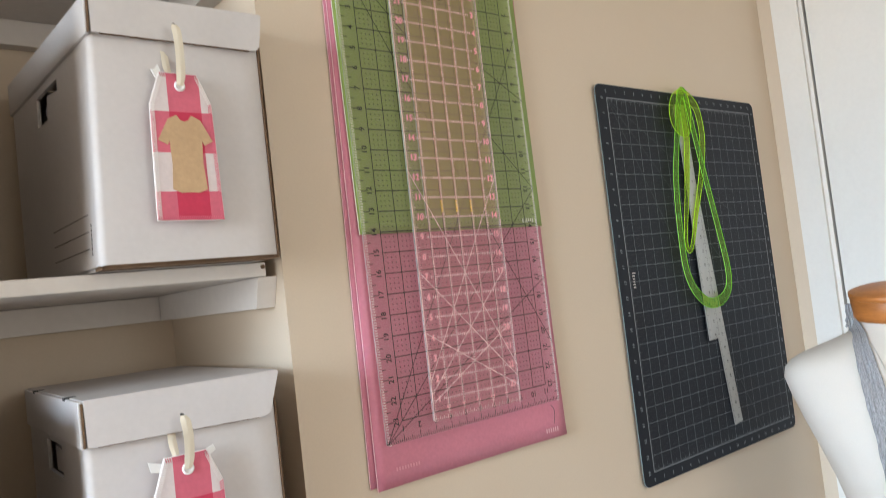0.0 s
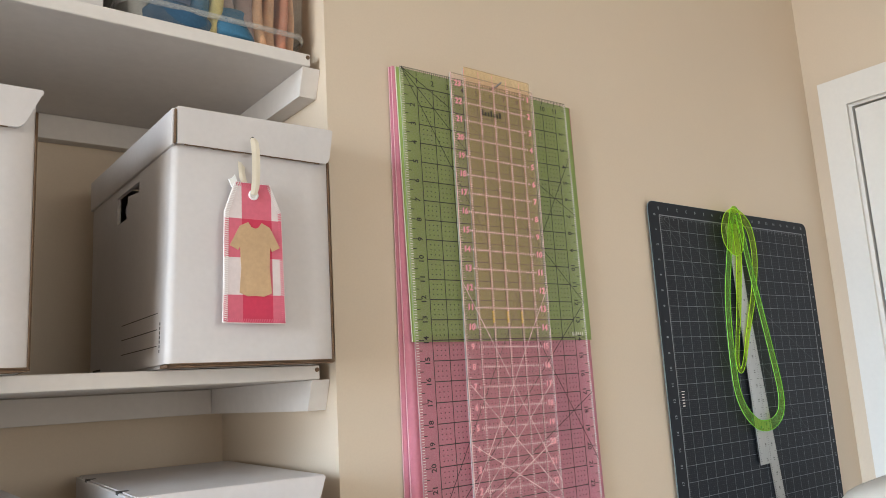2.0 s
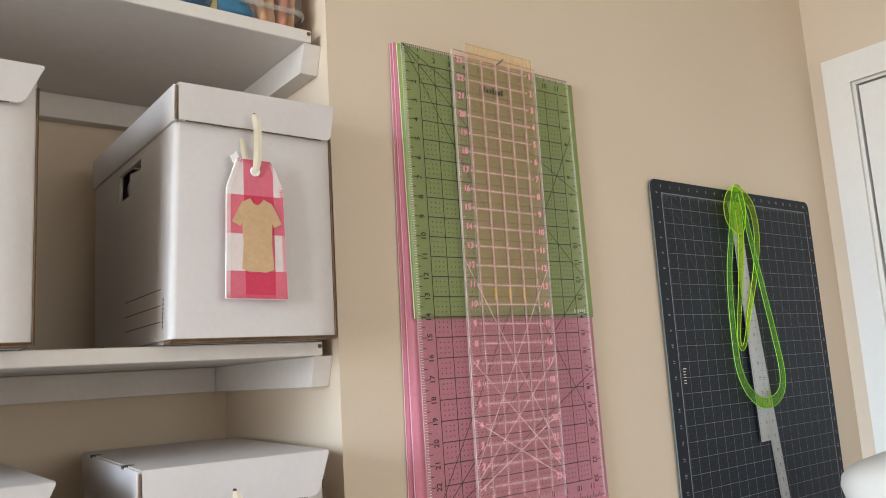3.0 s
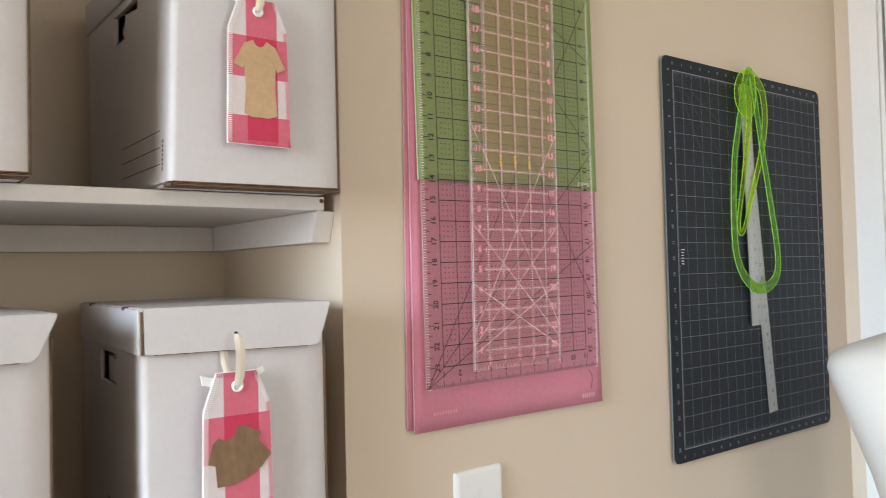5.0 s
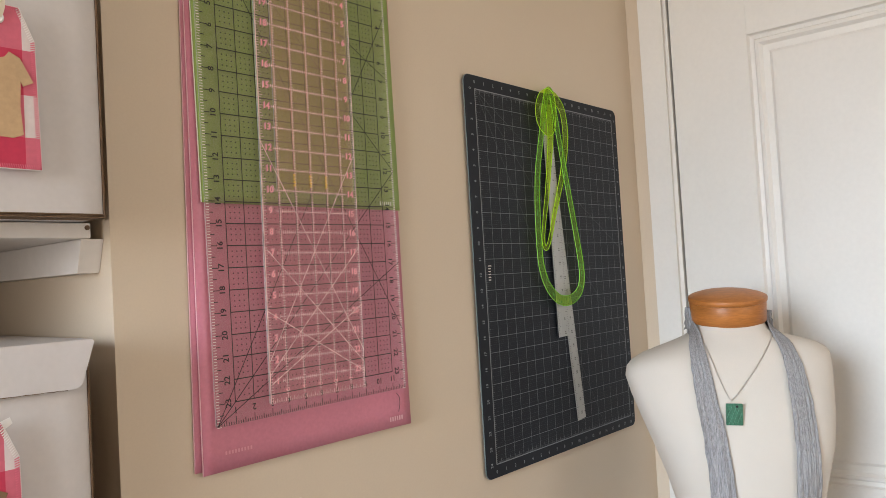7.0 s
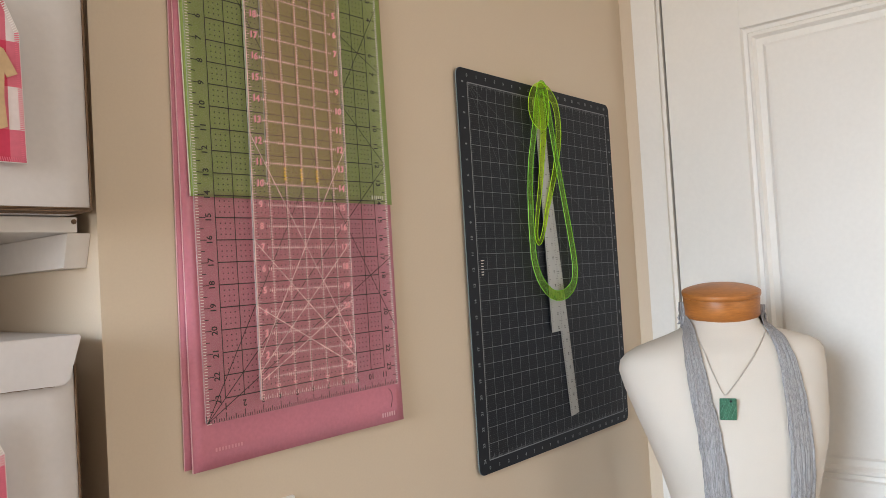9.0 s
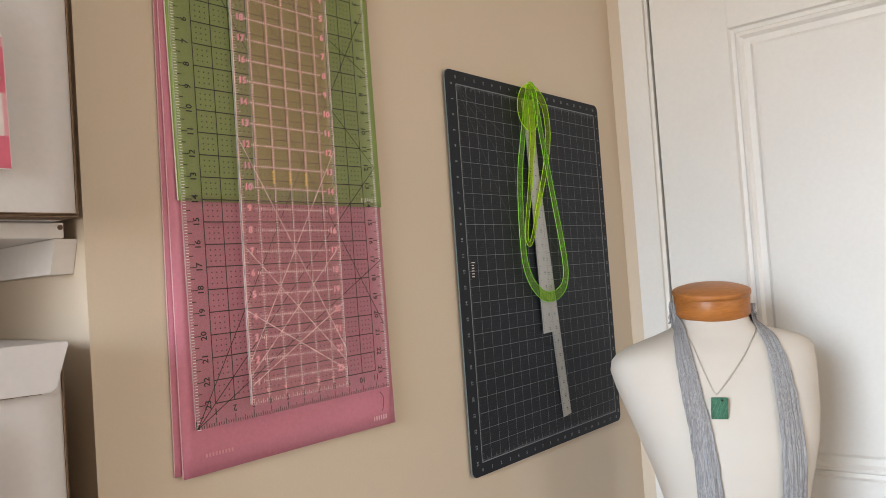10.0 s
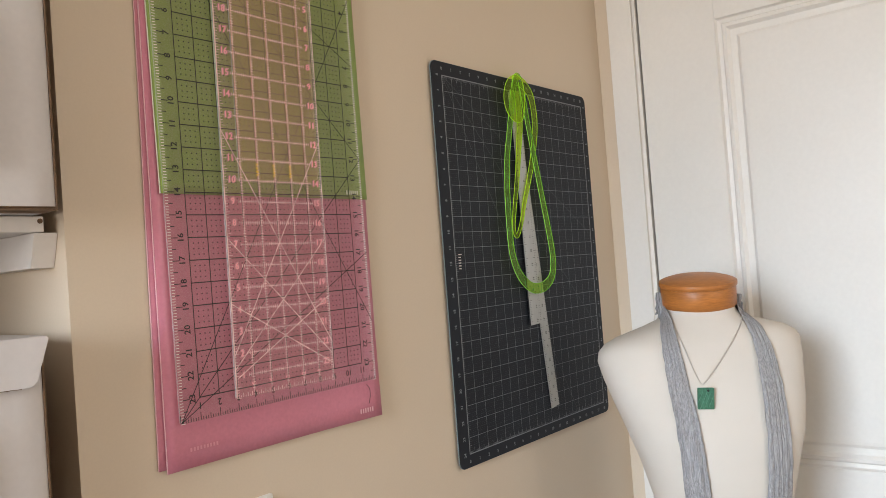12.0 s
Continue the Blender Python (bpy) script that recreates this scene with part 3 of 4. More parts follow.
def tag(at, shape, label, size, group="fabric tags"):
    """Origin at the eyelet, front faces -y."""
    ob = thing("fabric_tag", at, label, "tag", group)
    ob.scale = (size, size, size)
    out = [(-0.0195, 0.0125), (0.0185, 0.0125), (0.031, -0.017), (0.0335, -0.1345), (-0.0335, -0.1335), (-0.031, -0.020)]
    bm = bmesh.new()
    plate(bm, out, -0.0015, 0.0012)
    bmesh.ops.bevel(bm, geom=bm.edges[:], offset=0.0005, segments=1, affect="EDGES")
    part("fabric", bm, M_GINGHAM, ob)
    bm, bw = bmesh.new(), bmesh.new()
    for i in range(6):
        a, b = Vector(out[i]), Vector(out[(i + 1) % 6])
        d = b - a
        n = Vector((d.y, -d.x)).normalized()
        steps = int(d.length / 0.0019)
        target = bw if i in (1, 4, 5) else bm
        for k in range(steps):
            p = a + d * ((k + 0.2) / steps)
            q = a + d * ((k + 0.75) / steps) + n * 0.0042 - n * 0.0002
            stroke(target, p.x, p.y, q.x, q.y, 0.0009, -0.0019)
    tagged(part("stitching", bm, M_STITCH_P, ob, "pink overlock stitching"), kind="stuff")
    for i in (1, 4, 5, 3, 0, 2):
        a, b = Vector(out[i]), Vector(out[(i + 1) % 6])
        tube(bw, [(a.x, -0.0004, a.y), (b.x, -0.0004, b.y)], 0.0008, 5)
    tagged(part("stitching", bw, M_STITCH_W, ob, "white overlock stitching"), kind="stuff")
    # eyelet
    bm = bmesh.new()
    tube(bm, [(0.0042 * math.cos(math.tau * k / 20), -0.002, 0.0042 * math.sin(math.tau * k / 20)) for k in range(20)], 0.0014, 6, True)
    part("eyelet", bm, M_EYELET, ob, smooth=True)
    bm = bmesh.new()
    plate(bm, [(0.003 * math.cos(math.tau * k / 14), 0.003 * math.sin(math.tau * k / 14)) for k in range(14)], -0.0022, -0.0016)
    part("eyelet_hole", bm, M_EYELET, ob)
    top = 0.0595 if shape == "shirt" else 0.0475
    # ribbon loop from the lid down through the eyelet
    bm = bmesh.new()
    for path, w in (([(-0.003, -0.0105, top), (-0.0016, -0.0116, top - 0.0065), (0.0002, -0.0100, 0.6 * top), (0.0010, -0.0062, 0.012), (0.0, -0.0033, 0.0)], 0.0092),
                    ([(-0.0070, 0.0115, 0.057), (-0.0073, 0.0115, 0.045), (-0.0076, 0.0105, 0.034), (-0.0080, 0.0070, 0.022), (-0.0080, 0.0004, 0.010)], 0.0075)):
        pts = spline(path, 6, False)
        rows = []
        for i, p in enumerate(pts):
            u = i / (len(pts) - 1)
            ww = w * (0.5 + 0.5 * min(1, u * 5)) * (1 - 0.3 * max(0, u - 0.8) * 5)
            rows.append([bm.verts.new((p.x - ww / 2, p.y + 0.0004 * math.sin(9 * u), p.z)), bm.verts.new((p.x, p.y - 0.0002, p.z)), bm.verts.new((p.x + ww / 2, p.y + 0.0004, p.z))])
        for A, B in zip(rows, rows[1:]):
            bm.faces.new((A[0], A[1], B[1], B[0])), bm.faces.new((A[1], A[2], B[2], B[1]))
    rb = part("ribbon", bm, M_RIBBON, ob, "cream satin ribbon loop")
    so = rb.modifiers.new("thickness", "SOLIDIFY")
    so.thickness = 0.0002
    # pin hole in the lid and knotted ribbon end
    bm = bmesh.new()
    if shape == "shirt":
        plate(bm, [(-0.0262, 0.0150), (-0.0222, 0.0165), (-0.0195, 0.0205), (-0.0172, 0.0142), (-0.0195, 0.0085), (-0.0226, 0.0070)], -0.0006, 0.0014)
    else:
        plate(bm, [(-0.033, 0.012), (-0.020, 0.008), (-0.018, 0.0), (-0.031, 0.003)], 0.0012, 0.0022)
        other = bmesh.new()
        plate(other, [(0.016, 0.012), (0.026, 0.0155), (0.028, 0.0105), (0.021, 0.006)], 0.0012, 0.0022)
        part("ribbon_end", other, M_EYELET, ob)
    part("ribbon_end", bm, M_EYELET, ob)
    # dark plug in place of the shaded pin hole
    part("ribbon_hole", tube(bmesh.new(), [(-0.003, -0.006, top + 0.0005), (-0.003, -0.0095, top + 0.0005)], 0.0013, 8), M_DARK, ob)
    # the cut-out
    bm = bmesh.new()
    if shape == "shirt":
        half = [(0.0, -0.036), (0.004, -0.0345), (0.0075, -0.0295), (0.0165, -0.034), (0.0275, -0.055), (0.0185, -0.0595), (0.0165, -0.055), (0.0155, -0.078), (0.0175, -0.1035), (0.009, -0.107), (0, -0.1065)]
        pts = half + [(-x, z) for x, z in half[-2:0:-1]]
        plate(bm, [(x + 0.001, z) for x, z in pts], -0.0024, -0.0016)
        part("shirt_shape", bm, M_GOLD, ob, "gold vinyl shirt cut-out")
    else:
        half = [(0.0, -0.0405), (0.006, -0.039), (0.010, -0.034), (0.017, -0.036), (0.029, -0.0505), (0.0235, -0.056), (0.030, -0.075), (0.016, -0.0815), (0, -0.083)]
        pts = half + [(-x, z) for x, z in half[-2:0:-1]]
        r = Matrix.Rotation(radians(24), 2) * 0.94
        c = Vector((0, -0.06))
        plate(bm, [tuple(r @ (Vector(p) - c) + c - Vector((0, 0.003))) for p in pts], -0.0024, -0.0016)
        part("dress_shape", bm, M_BRONZE, ob, "bronze vinyl dress cut-out")
    return ob


tag((0.2665, -0.043, 1.7225), "shirt", "pink gingham fabric tag with gold shirt on ribbon", 1.0)
tag((0.2375, -0.045, 1.353), "dress", "pink gingham fabric tag with bronze dress on ribbon", 1.07)

# ---- upper shelf: clear bin of folded fabric, and a white box ----
bin_ = thing("plastic_bin", (0.148, 0.018, SH3 + 0.0005), "clear plastic bin filled with folded coloured fabric", "storage bin")
bm = bmesh.new()
bw, bd, bh = 0.222, 0.28, 0.16
loops = []
for z, g in ((0.0, 0.012), (0.004, 0.006), (0.022, 0.003), (0.024, 0.0), (0.09, -0.002), (bh, -0.004)):
    loops.append([bm.verts.new((x, y, z)) for x, y in rounded(g, bw - g, g, bd - g, 0.022, 5)])
for A, B in zip(loops, loops[1:]):
    for k in range(len(A)):
        bm.faces.new((A[k], A[(k + 1) % len(A)], B[(k + 1) % len(A)], B[k]))
bm.faces.new(loops[0][::-1])
part("bin_shell", bm, M_BIN, bin_, smooth=True)
bm = bmesh.new()
tube(bm, [Vector((x, y, bh)) for x, y in rounded(-0.006, bw + 0.006, -0.006, bd + 0.006, 0.026, 5)], 0.004, 6, True)
part("rim", bm, M_BIN, bin_, smooth=True)


def folded_cloth(x, w, colour, tilt, depth=0.22, high=0.12, y=0.012):
    mt = surface("cloth", colour, 0.85, 0.25, 25, 500, 0.3, depth=0.001)
    bm = bmesh.new()
    n = 10
    rows = []
    for k in range(n + 1):
        a = math.pi * k / n
        rows.append([(w / 2 * math.cos(a) * (1 - 0.15 * math.sin(2 * a)), -0.012 * math.sin(a))])
    prof = [(p[0][0], p[0][1]) for p in rows] + [(-w / 2, depth), (w / 2, depth)]
    levels = 8
    rings = []
    for lv in range(levels + 1):
        k = lv / levels
        sway = tilt * k + 0.0035 * math.sin(5 * k + 60 * x) * (1 if high > 0.05 else 0.3)
        swell = 0.88 + 0.22 * math.sin(math.pi * k + 9 * x)
        rings.append([bm.verts.new((px * swell + sway, py + 0.004 * math.sin(4 * k + 40 * px + 30 * x), high * k)) for px, py in prof])
    bm.faces.new(rings[0][::-1]), bm.faces.new(rings[-1])
    for A, B in zip(rings, rings[1:]):
        for k in range(len(prof)):
            bm.faces.new((A[k], A[(k + 1) % len(prof)], B[(k + 1) % len(prof)], B[k]))
    ob = tagged(part("folded_cloth", bm, mt, smooth=True), "folded piece of coloured cotton fabric in a bin", "fabric", "folded fabrics")
    ob.matrix_basis = pose(0.148 + x, 0.034 + y, SH3 + 0.0045)
    return ob


BLUE, SLATE, OCHRE, MAUVE, TAN, RUST = (0.045, 0.15, 0.26), (0.10, 0.15, 0.28), (0.58, 0.47, 0.18), (0.38, 0.28, 0.27), (0.66, 0.39, 0.23), (0.56, 0.24, 0.15)
for x, w, col, tilt, high, y in ((0.022, 0.026, (0.42, 0.40, 0.36), 0.003, 0.11, 0.006), (0.060, 0.052, SLATE, -0.006, 0.10, 0.010), (0.092, 0.022, BLUE, -0.004, 0.12, 0.012),
                                 (0.104, 0.013, OCHRE, 0.012, 0.13, 0.002), (0.128, 0.050, BLUE, 0.004, 0.038, 0.0), (0.066, 0.075, (0.03, 0.09, 0.17), 0.0, 0.026, -0.001), (0.134, 0.020, MAUVE, -0.008, 0.12, 0.016), (0.150, 0.024, MAUVE, 0.006, 0.13, 0.010),
                                 (0.167, 0.014, TAN, -0.006, 0.12, 0.003), (0.180, 0.015, TAN, -0.002, 0.13, 0.006), (0.193, 0.013, RUST, 0.004, 0.12, 0.001), (0.204, 0.011, TAN, 0.002, 0.12, 0.005)):
    folded_cloth(x, w, col, tilt, 0.20, high, y)
bm = bmesh.new()
band = [[bm.verts.new((x, y, z)) for x, y in rounded(-out, bw + out, -out, bd + out, 0.022, 5)] for z, out in ((0.0190, -0.0010), (0.0200, 0.0012), (0.0250, 0.0014), (0.0262, -0.0006))]
for A, B in zip(band, band[1:]):
    for k in range(len(A)):
        bm.faces.new((A[k], A[(k + 1) % len(A)], B[(k + 1) % len(A)], B[k]))
part("ledge", bm, M_CLEAR_EDGE, bin_, "pale moulded ledge", True)
box_e = thing("carton", (-0.105, 0.022, SH3 + 0.0005), "low white cardboard carton on the top shelf", "storage box")
bm = block(0, 0.236, 0, 0.29, 0.0, 0.14, 0.0015)
part("body", bm, M_CARTON, box_e)
part("base_edge", block(0.001, 0.235, -0.0008, 0.004, 0.001, 0.0032), M_KRAFT, box_e, "brown corrugated cardboard edge")

# ---- hanging stack: two pink sheets, a green sheet, a square ruler and a narrow ruler ----
INCH = 0.0254
TOPZ = 1.927


def hanging_sheet(name, x0, x1, z0, z1, y, curl, mat, edge_mat, label, lean=0.0, corner=0.0):
    ob = thing(name, (x0, 0, z0), label, "cutting mat", "hanging craft mats")
    w, h = x1 - x0, z1 - z0
    nx, nz = 24, 30
    bm = bmesh.new()
    grid = {}
    for i in range(nx + 1):
        for k in range(nz + 1):
            u, v = i / nx, k / nz
            lift = curl * (max(0, 1 - u * 3.0)) ** 1.5 * (1 - v) ** 1.2
            lift += corner * max(0, u * 3 - 2) ** 1.5 * (1 - v) ** 6
            lift += 0.0006 * noise.noise(Vector((u * 2.5 + x0 * 9, v * 4, y * 400))) * (1 - v)
            grid[i, k] = bm.verts.new((u * w - 0.3 * lift * (u < 0.5) - lean * (1 - v), y - lift, v * h))
    for i in range(nx):
        for k in range(nz):
            bm.faces.new((grid[i, k], grid[i + 1, k], grid[i + 1, k + 1], grid[i, k + 1]))
    sheet = part("sheet", bm, mat, ob, smooth=True)
    so = sheet.modifiers.new("thickness", "SOLIDIFY")
    so.thickness, so.offset = 0.0011, 0
    # pale strip down the left edge paints in the light it catches
    bm = bmesh.new()
    for k in range(nz):
        v0, v1 = k / nz, (k + 1) / nz
        l0, l1 = curl * (1 - v0) ** 1.2, curl * (1 - v1) ** 1.2
        e0, e1 = 0.3 * l0 + lean * (1 - v0), 0.3 * l1 + lean * (1 - v1)
        q = [(-0.0004 - e0, y - l0 - 0.0007, v0 * h), (0.0003 - e0, y - l0 - 0.0007, v0 * h), (0.0003 - e1, y - l1 - 0.0007, v1 * h), (-0.0004 - e1, y - l1 - 0.0007, v1 * h)]
        bm.faces.new([bm.verts.new(p) for p in q])
        r = [(-0.0004 - e0, y - l0 - 0.0007, v0 * h), (-0.0004 - e0, y - l0 + 0.0006, v0 * h), (-0.0004 - e1, y - l1 + 0.0006, v1 * h), (-0.0004 - e1, y - l1 - 0.0007, v1 * h)]
        bm.faces.new([bm.verts.new(p) for p in r])
    part("sheet_edge", bm, edge_mat, ob, "cut edge painted pale as if catching light")
    return ob


hanging_sheet("pink_cutting_mat", 0.4745, 0.802, 1.270, TOPZ - 0.001, -0.0022, 0.0, M_PINK, M_PINK_EDGE, "pink plastic cutting mat hanging behind another on a wall", 0.0085, 0.003)
pk = hanging_sheet("pink_cutting_mat", 0.4765, 0.8075, 1.266, TOPZ, -0.0052, 0.002, M_PINK, M_PINK_EDGE, "glossy pink plastic cutting mat hanging on a wall", 0.003, 0.004)
bm = bmesh.new()
for k in range(6):
    stroke(bm, 0.286 + 0.0045 * k, 0.012, 0.2885 + 0.0045 * k, 0.012, 0.006, -0.0100)
tagged(part("maker_mark", bm, M_PINK_EDGE, pk, "small pale illegible mark"), kind="stuff")
bm = bmesh.new()
for k in range(9):
    stroke(bm, 0.025 + 0.0042 * k, 0.020, 0.0274 + 0.0042 * k, 0.020, 0.004, -0.0082)
tagged(part("print_bars", bm, surface("faint_pink_print", (0.68, 0.30, 0.36), 0.5, 0.05, 40, 300, 0), pk, "faint illegible print"), kind="stuff")
gr = hanging_sheet("green_cutting_mat", 0.481, 0.803, 1.569, TOPZ - 0.001, -0.0078, 0.004, M_GREEN, M_GREEN_EDGE, "green plastic cutting mat hanging in front of a pink one", -0.0035)
bm = bmesh.new()
for k in range(6):
    stroke(bm, 0.286 + 0.004 * k, 0.009, 0.2882 + 0.004 * k, 0.009, 0.0055, -0.0086)
tagged(part("maker_mark", bm, M_GREEN_EDGE, gr, "small pale illegible mark"), kind="stuff")

# square ruler, 12 by 24 inches
RX, RZ, RW, RH = 0.4885, 1.3165, 12 * INCH, 24 * INCH
ruler = thing("acrylic_ruler", (RX, -0.0122, RZ), "large clear acrylic ruler with black inch grid hanging over mats", "ruler", "hanging rulers")
ruler.matrix_basis = pose(RX, -0.0122, RZ, 0, -0.4, 0)
bm = bmesh.new()
pane(bm, rounded(0, RW, 0, RH, 0.003, 3), -0.0014, 0.0012)
sq = part("sheet", bm, [M_CLEAR, M_CLEAR_EDGE], ruler)
sq.visible_shadow = False
Y = -0.0019
bm = bmesh.new()
lw = 0.00105
for i in range(1, 12):
    stroke(bm, i * INCH, INCH, i * INCH, 23 * INCH, lw, Y)
for k in range(1, 24):
    stroke(bm, INCH, k * INCH, 11 * INCH, k * INCH, lw * 1.1, Y)
for ang in (30, 45, 60):
    a = radians(ang)
    dx, dz = math.cos(a), math.sin(a)
    L = RW / dx
    stroke(bm, 0.001, 0.001, L * dx, L * dz, lw * 0.9, Y - 0.00005)
    stroke(bm, 0.001, RH - 0.001, L * dx, RH - L * dz, lw * 0.9, Y - 0.00005)
tagged(part("black_grid", bm, M_INK, ruler, "black printed inch grid and angle lines"), kind="stuff")
bm = bmesh.new()
for i in range(1, 11):
    for k in range(1, 23):
        for p in range(1, 4):
            for q in range(1, 4):
                x, z = (i + p / 4) * INCH, (k + q / 4) * INCH
                bm.faces.new([bm.verts.new((x + dx, Y, z + dz)) for dx, dz in ((-0.0007, -0.0007), (0.0007, -0.0007), (0.0007, 0.0007), (-0.0007, 0.0007))])
tagged(part("dots", bm, M_INK, ruler, "small black printed dots"), kind="stuff")
bm, bk = bmesh.new(), bmesh.new()
for side in (0, 1):
    for k in range(24 * 8):
        z = k * INCH / 8
        ln = 0.0045 if k % 4 else 0.006
        xa, xb = (0.0004, ln) if side == 0 else (RW - ln, RW - 0.0004)
        stroke(bm, xa, z, xb, z, 0.0007, Y)
        if k % 4 == 0 and k:
            l2 = 0.0125 if k % 8 == 0 else 0.0095
            xa, xb = (0.004, l2) if side == 0 else (RW - l2, RW - 0.004)
            stroke(bk, xa, z, xb, z, 0.0009, Y - 0.0001)
for k in range(12 * 8):
    x = k * INCH / 8
    ln = 0.004 + 0.0025 * (k % 4 == 0) + 0.003 * (k % 8 == 0)
    for za, zb in ((0.0006, ln), (RH - ln, RH - 0.0006)):
        stroke(bk, x, za, x, zb, 0.0009, Y)
tagged(part("white_scale", bm, M_WHITE_INK, ruler, "white edge ticks"), kind="stuff")
tagged(part("black_scale", bk, M_INK, ruler, "black edge ticks"), kind="stuff")


def number(ob, text, x, z, size, y, turn, ink):
    bm = bmesh.new()
    letters(bm, text, x, z, size, y, turn)
    return part("number", bm, ink, ob)


for k in range(1, 24):
    number(ruler, str(k), 0.0165, RH - k * INCH, 0.0105, Y, 90, M_INK)
    number(ruler, str(k), RW - 0.0165, RH - k * INCH, 0.0105, Y, -90, M_INK)
for k in range(1, 12):
    number(ruler, str(k), k * INCH, 0.0165, 0.0105, Y, 180, M_INK)
    number(ruler, str(k), k * INCH, RH - 0.0165, 0.0105, Y, 0, M_INK)
pts = spline([(RW - 0.004, -0.004), (RW + 0.0015, -0.010), (RW + 0.002, -0.020), (RW - 0.001, -0.030)], 5, False)
tagged(part("hair_thread", tube(bmesh.new(), [(RX + p.x - 0.012, -0.0100, RZ + p.y) for p in pts], 0.0004, 5), M_INK), "thin dark thread caught on a pink mat", "thread")

# narrow ruler, 6 by 24 inches
NX, NZ, NW, NH = 0.558, 1.3325, 6 * INCH, 0.599
nar = thing("acrylic_ruler", (0, 0, 0), "narrow clear acrylic ruler with rose dotted grid hanging in front", "ruler", "hanging rulers")
nar.matrix_basis = pose(NX, -0.0184, NZ, 0, 0.38, 0)
bm = bmesh.new()
pane(bm, rounded(0, NW, 0, NH, 0.002, 3), -0.0014, 0.0014)
s2 = part("sheet", bm, [M_CLEAR_PINK, M_CLEAR_EDGE], nar)
s2.visible_shadow = False
small = thing("acrylic_ruler", (0, 0, 0), "short yellow-tinted acrylic ruler hanging behind a rose ruler", "ruler", "hanging rulers")
small.matrix_basis = pose(NX + 0.0275, -0.0154, NZ + 10 * INCH, 0, 0.4, 0)
bm = bmesh.new()
pane(bm, rounded(0, 4.9 * INCH, 0, 14.15 * INCH, 0.002, 3), -0.0011, 0.0011)
f2 = part("sheet", bm, [M_YELLOW_FILM, M_CLEAR_EDGE], small)
f2.visible_shadow = False
bm = bmesh.new()
for k in range(0, 5):
    stroke(bm, k * INCH + 0.001, 13.6 * INCH, k * INCH + 0.001, 14.0 * INCH, 0.0008, -0.0014)
    stroke(bm, k * INCH + 0.001, 0, k * INCH + 0.001, 13.6 * INCH, 0.0004, -0.0014)
tagged(part("scale_marks", bm, M_ROSE_NUM, small, "fine rose scale lines"), kind="stuff")
bm = bmesh.new()
for i in range(0, 7):
    x = min(max(i * INCH, 0.0006), NW - 0.0006)
    if i in (0, 6):
        stroke(bm, x, 0, x, NH, 0.0016 if i == 0 else 0.0009, Y)
    else:
        stroke(bm, x, 0.004, x, 23.4 * INCH, 0.0007, Y)
    for k in range(188):
        z = k * INCH / 8
        if i == 0:
            stroke(bm, 0.001, z, 0.0045 + 0.002 * (k % 4 == 0), z, 0.0006, Y)
        elif i == 6:
            stroke(bm, NW - 0.0045, z, NW - 0.001, z, 0.0006, Y)
        elif k > 2:
            stroke(bm, x - 0.0021, z, x + 0.0021, z, 0.0008, Y - 0.00022)
for k in range(1, 24):
    z = k * INCH
    stroke(bm, 0.75 * INCH, z, 5.3 * INCH, z, 0.0007, Y - 0.00015)
    for j in range(6, 43):
        x = j * INCH / 8
        stroke(bm, x, z - 0.0020, x, z + 0.0020, 0.0008, Y - 0.0003)
for j in range(48):
    x = j * INCH / 8
    stroke(bm, x, 0.0008, x, 0.0055 if j % 2 else 0.003, 0.0009, Y)
for z0, ang in ((12.3, 60), (7.3, 45), (4.3, 30)):
    z1 = z0 - 6 * math.tan(radians(ang))
    stroke(bm, 0, z0 * INCH, NW, z1 * INCH, 0.0011, Y - 0.0004)
    stroke(bm, NW, z0 * INCH, 0, z1 * INCH, 0.0011, Y - 0.0005 - 0.00001 * ang)
tagged(part("rose_grid", bm, M_ROSE_INK, nar, "pale rose dotted inch grid"), kind="stuff")
glow = bmesh.new()
for k in range(1, 24):
    for dx, dz in ((0.0011, 0.0007), (-0.0009, -0.0005)):
        letters(glow, str(k), 0.0115 + dx, k * INCH + dz, 0.0120, Y - 0.0001, 0)
        letters(glow, str(24 - k), NW - 0.0115 + dx, k * INCH + dz, 0.0120, Y - 0.0001, 0)
tagged(part("number_outline", glow, M_ROSE_PALE, nar, "pale rose number outlines"), kind="stuff")
for k in range(1, 24):
    number(nar, str(k), 0.0115, k * INCH, 0.0105, Y - 0.0002, 0, M_ROSE_NUM)
    number(nar, str(24 - k), NW - 0.0115, k * INCH, 0.0105, Y - 0.0002, 0, M_ROSE_NUM)
for k in range(1, 6):
    number(nar, str(6 - k), k * INCH, 0.015, 0.0088, Y - 0.0002, 90, M_ROSE_NUM)
bm = bmesh.new()
for i in (2, 3, 4):
    for j in range(4):
        stroke(bm, i * INCH - 0.003, 10.28 * INCH + 0.0042 * j, i * INCH + 0.0005, 10.28 * INCH + 0.0042 * j, 0.0026, Y - 0.0002)
tagged(part("yellow_marks", bm, M_YELLOW_INK, nar, "small yellow illegible marks"), kind="stuff")
bm = bmesh.new()
for j in range(7):
    stroke(bm, 2.1 * INCH + 0.0053 * j, 21.5 * INCH, 2.1 * INCH + 0.0053 * j, 21.5 * INCH + (0.0085 if j % 3 == 0 else 0.006), 0.0032, Y - 0.0002)
tagged(part("maker_mark", bm, M_INK, nar, "dark illegible maker mark"), kind="stuff")
nail = thing("wall_nail", (0.644, 0, 1.927), "dark metal nail holding rulers on a wall", "nail")
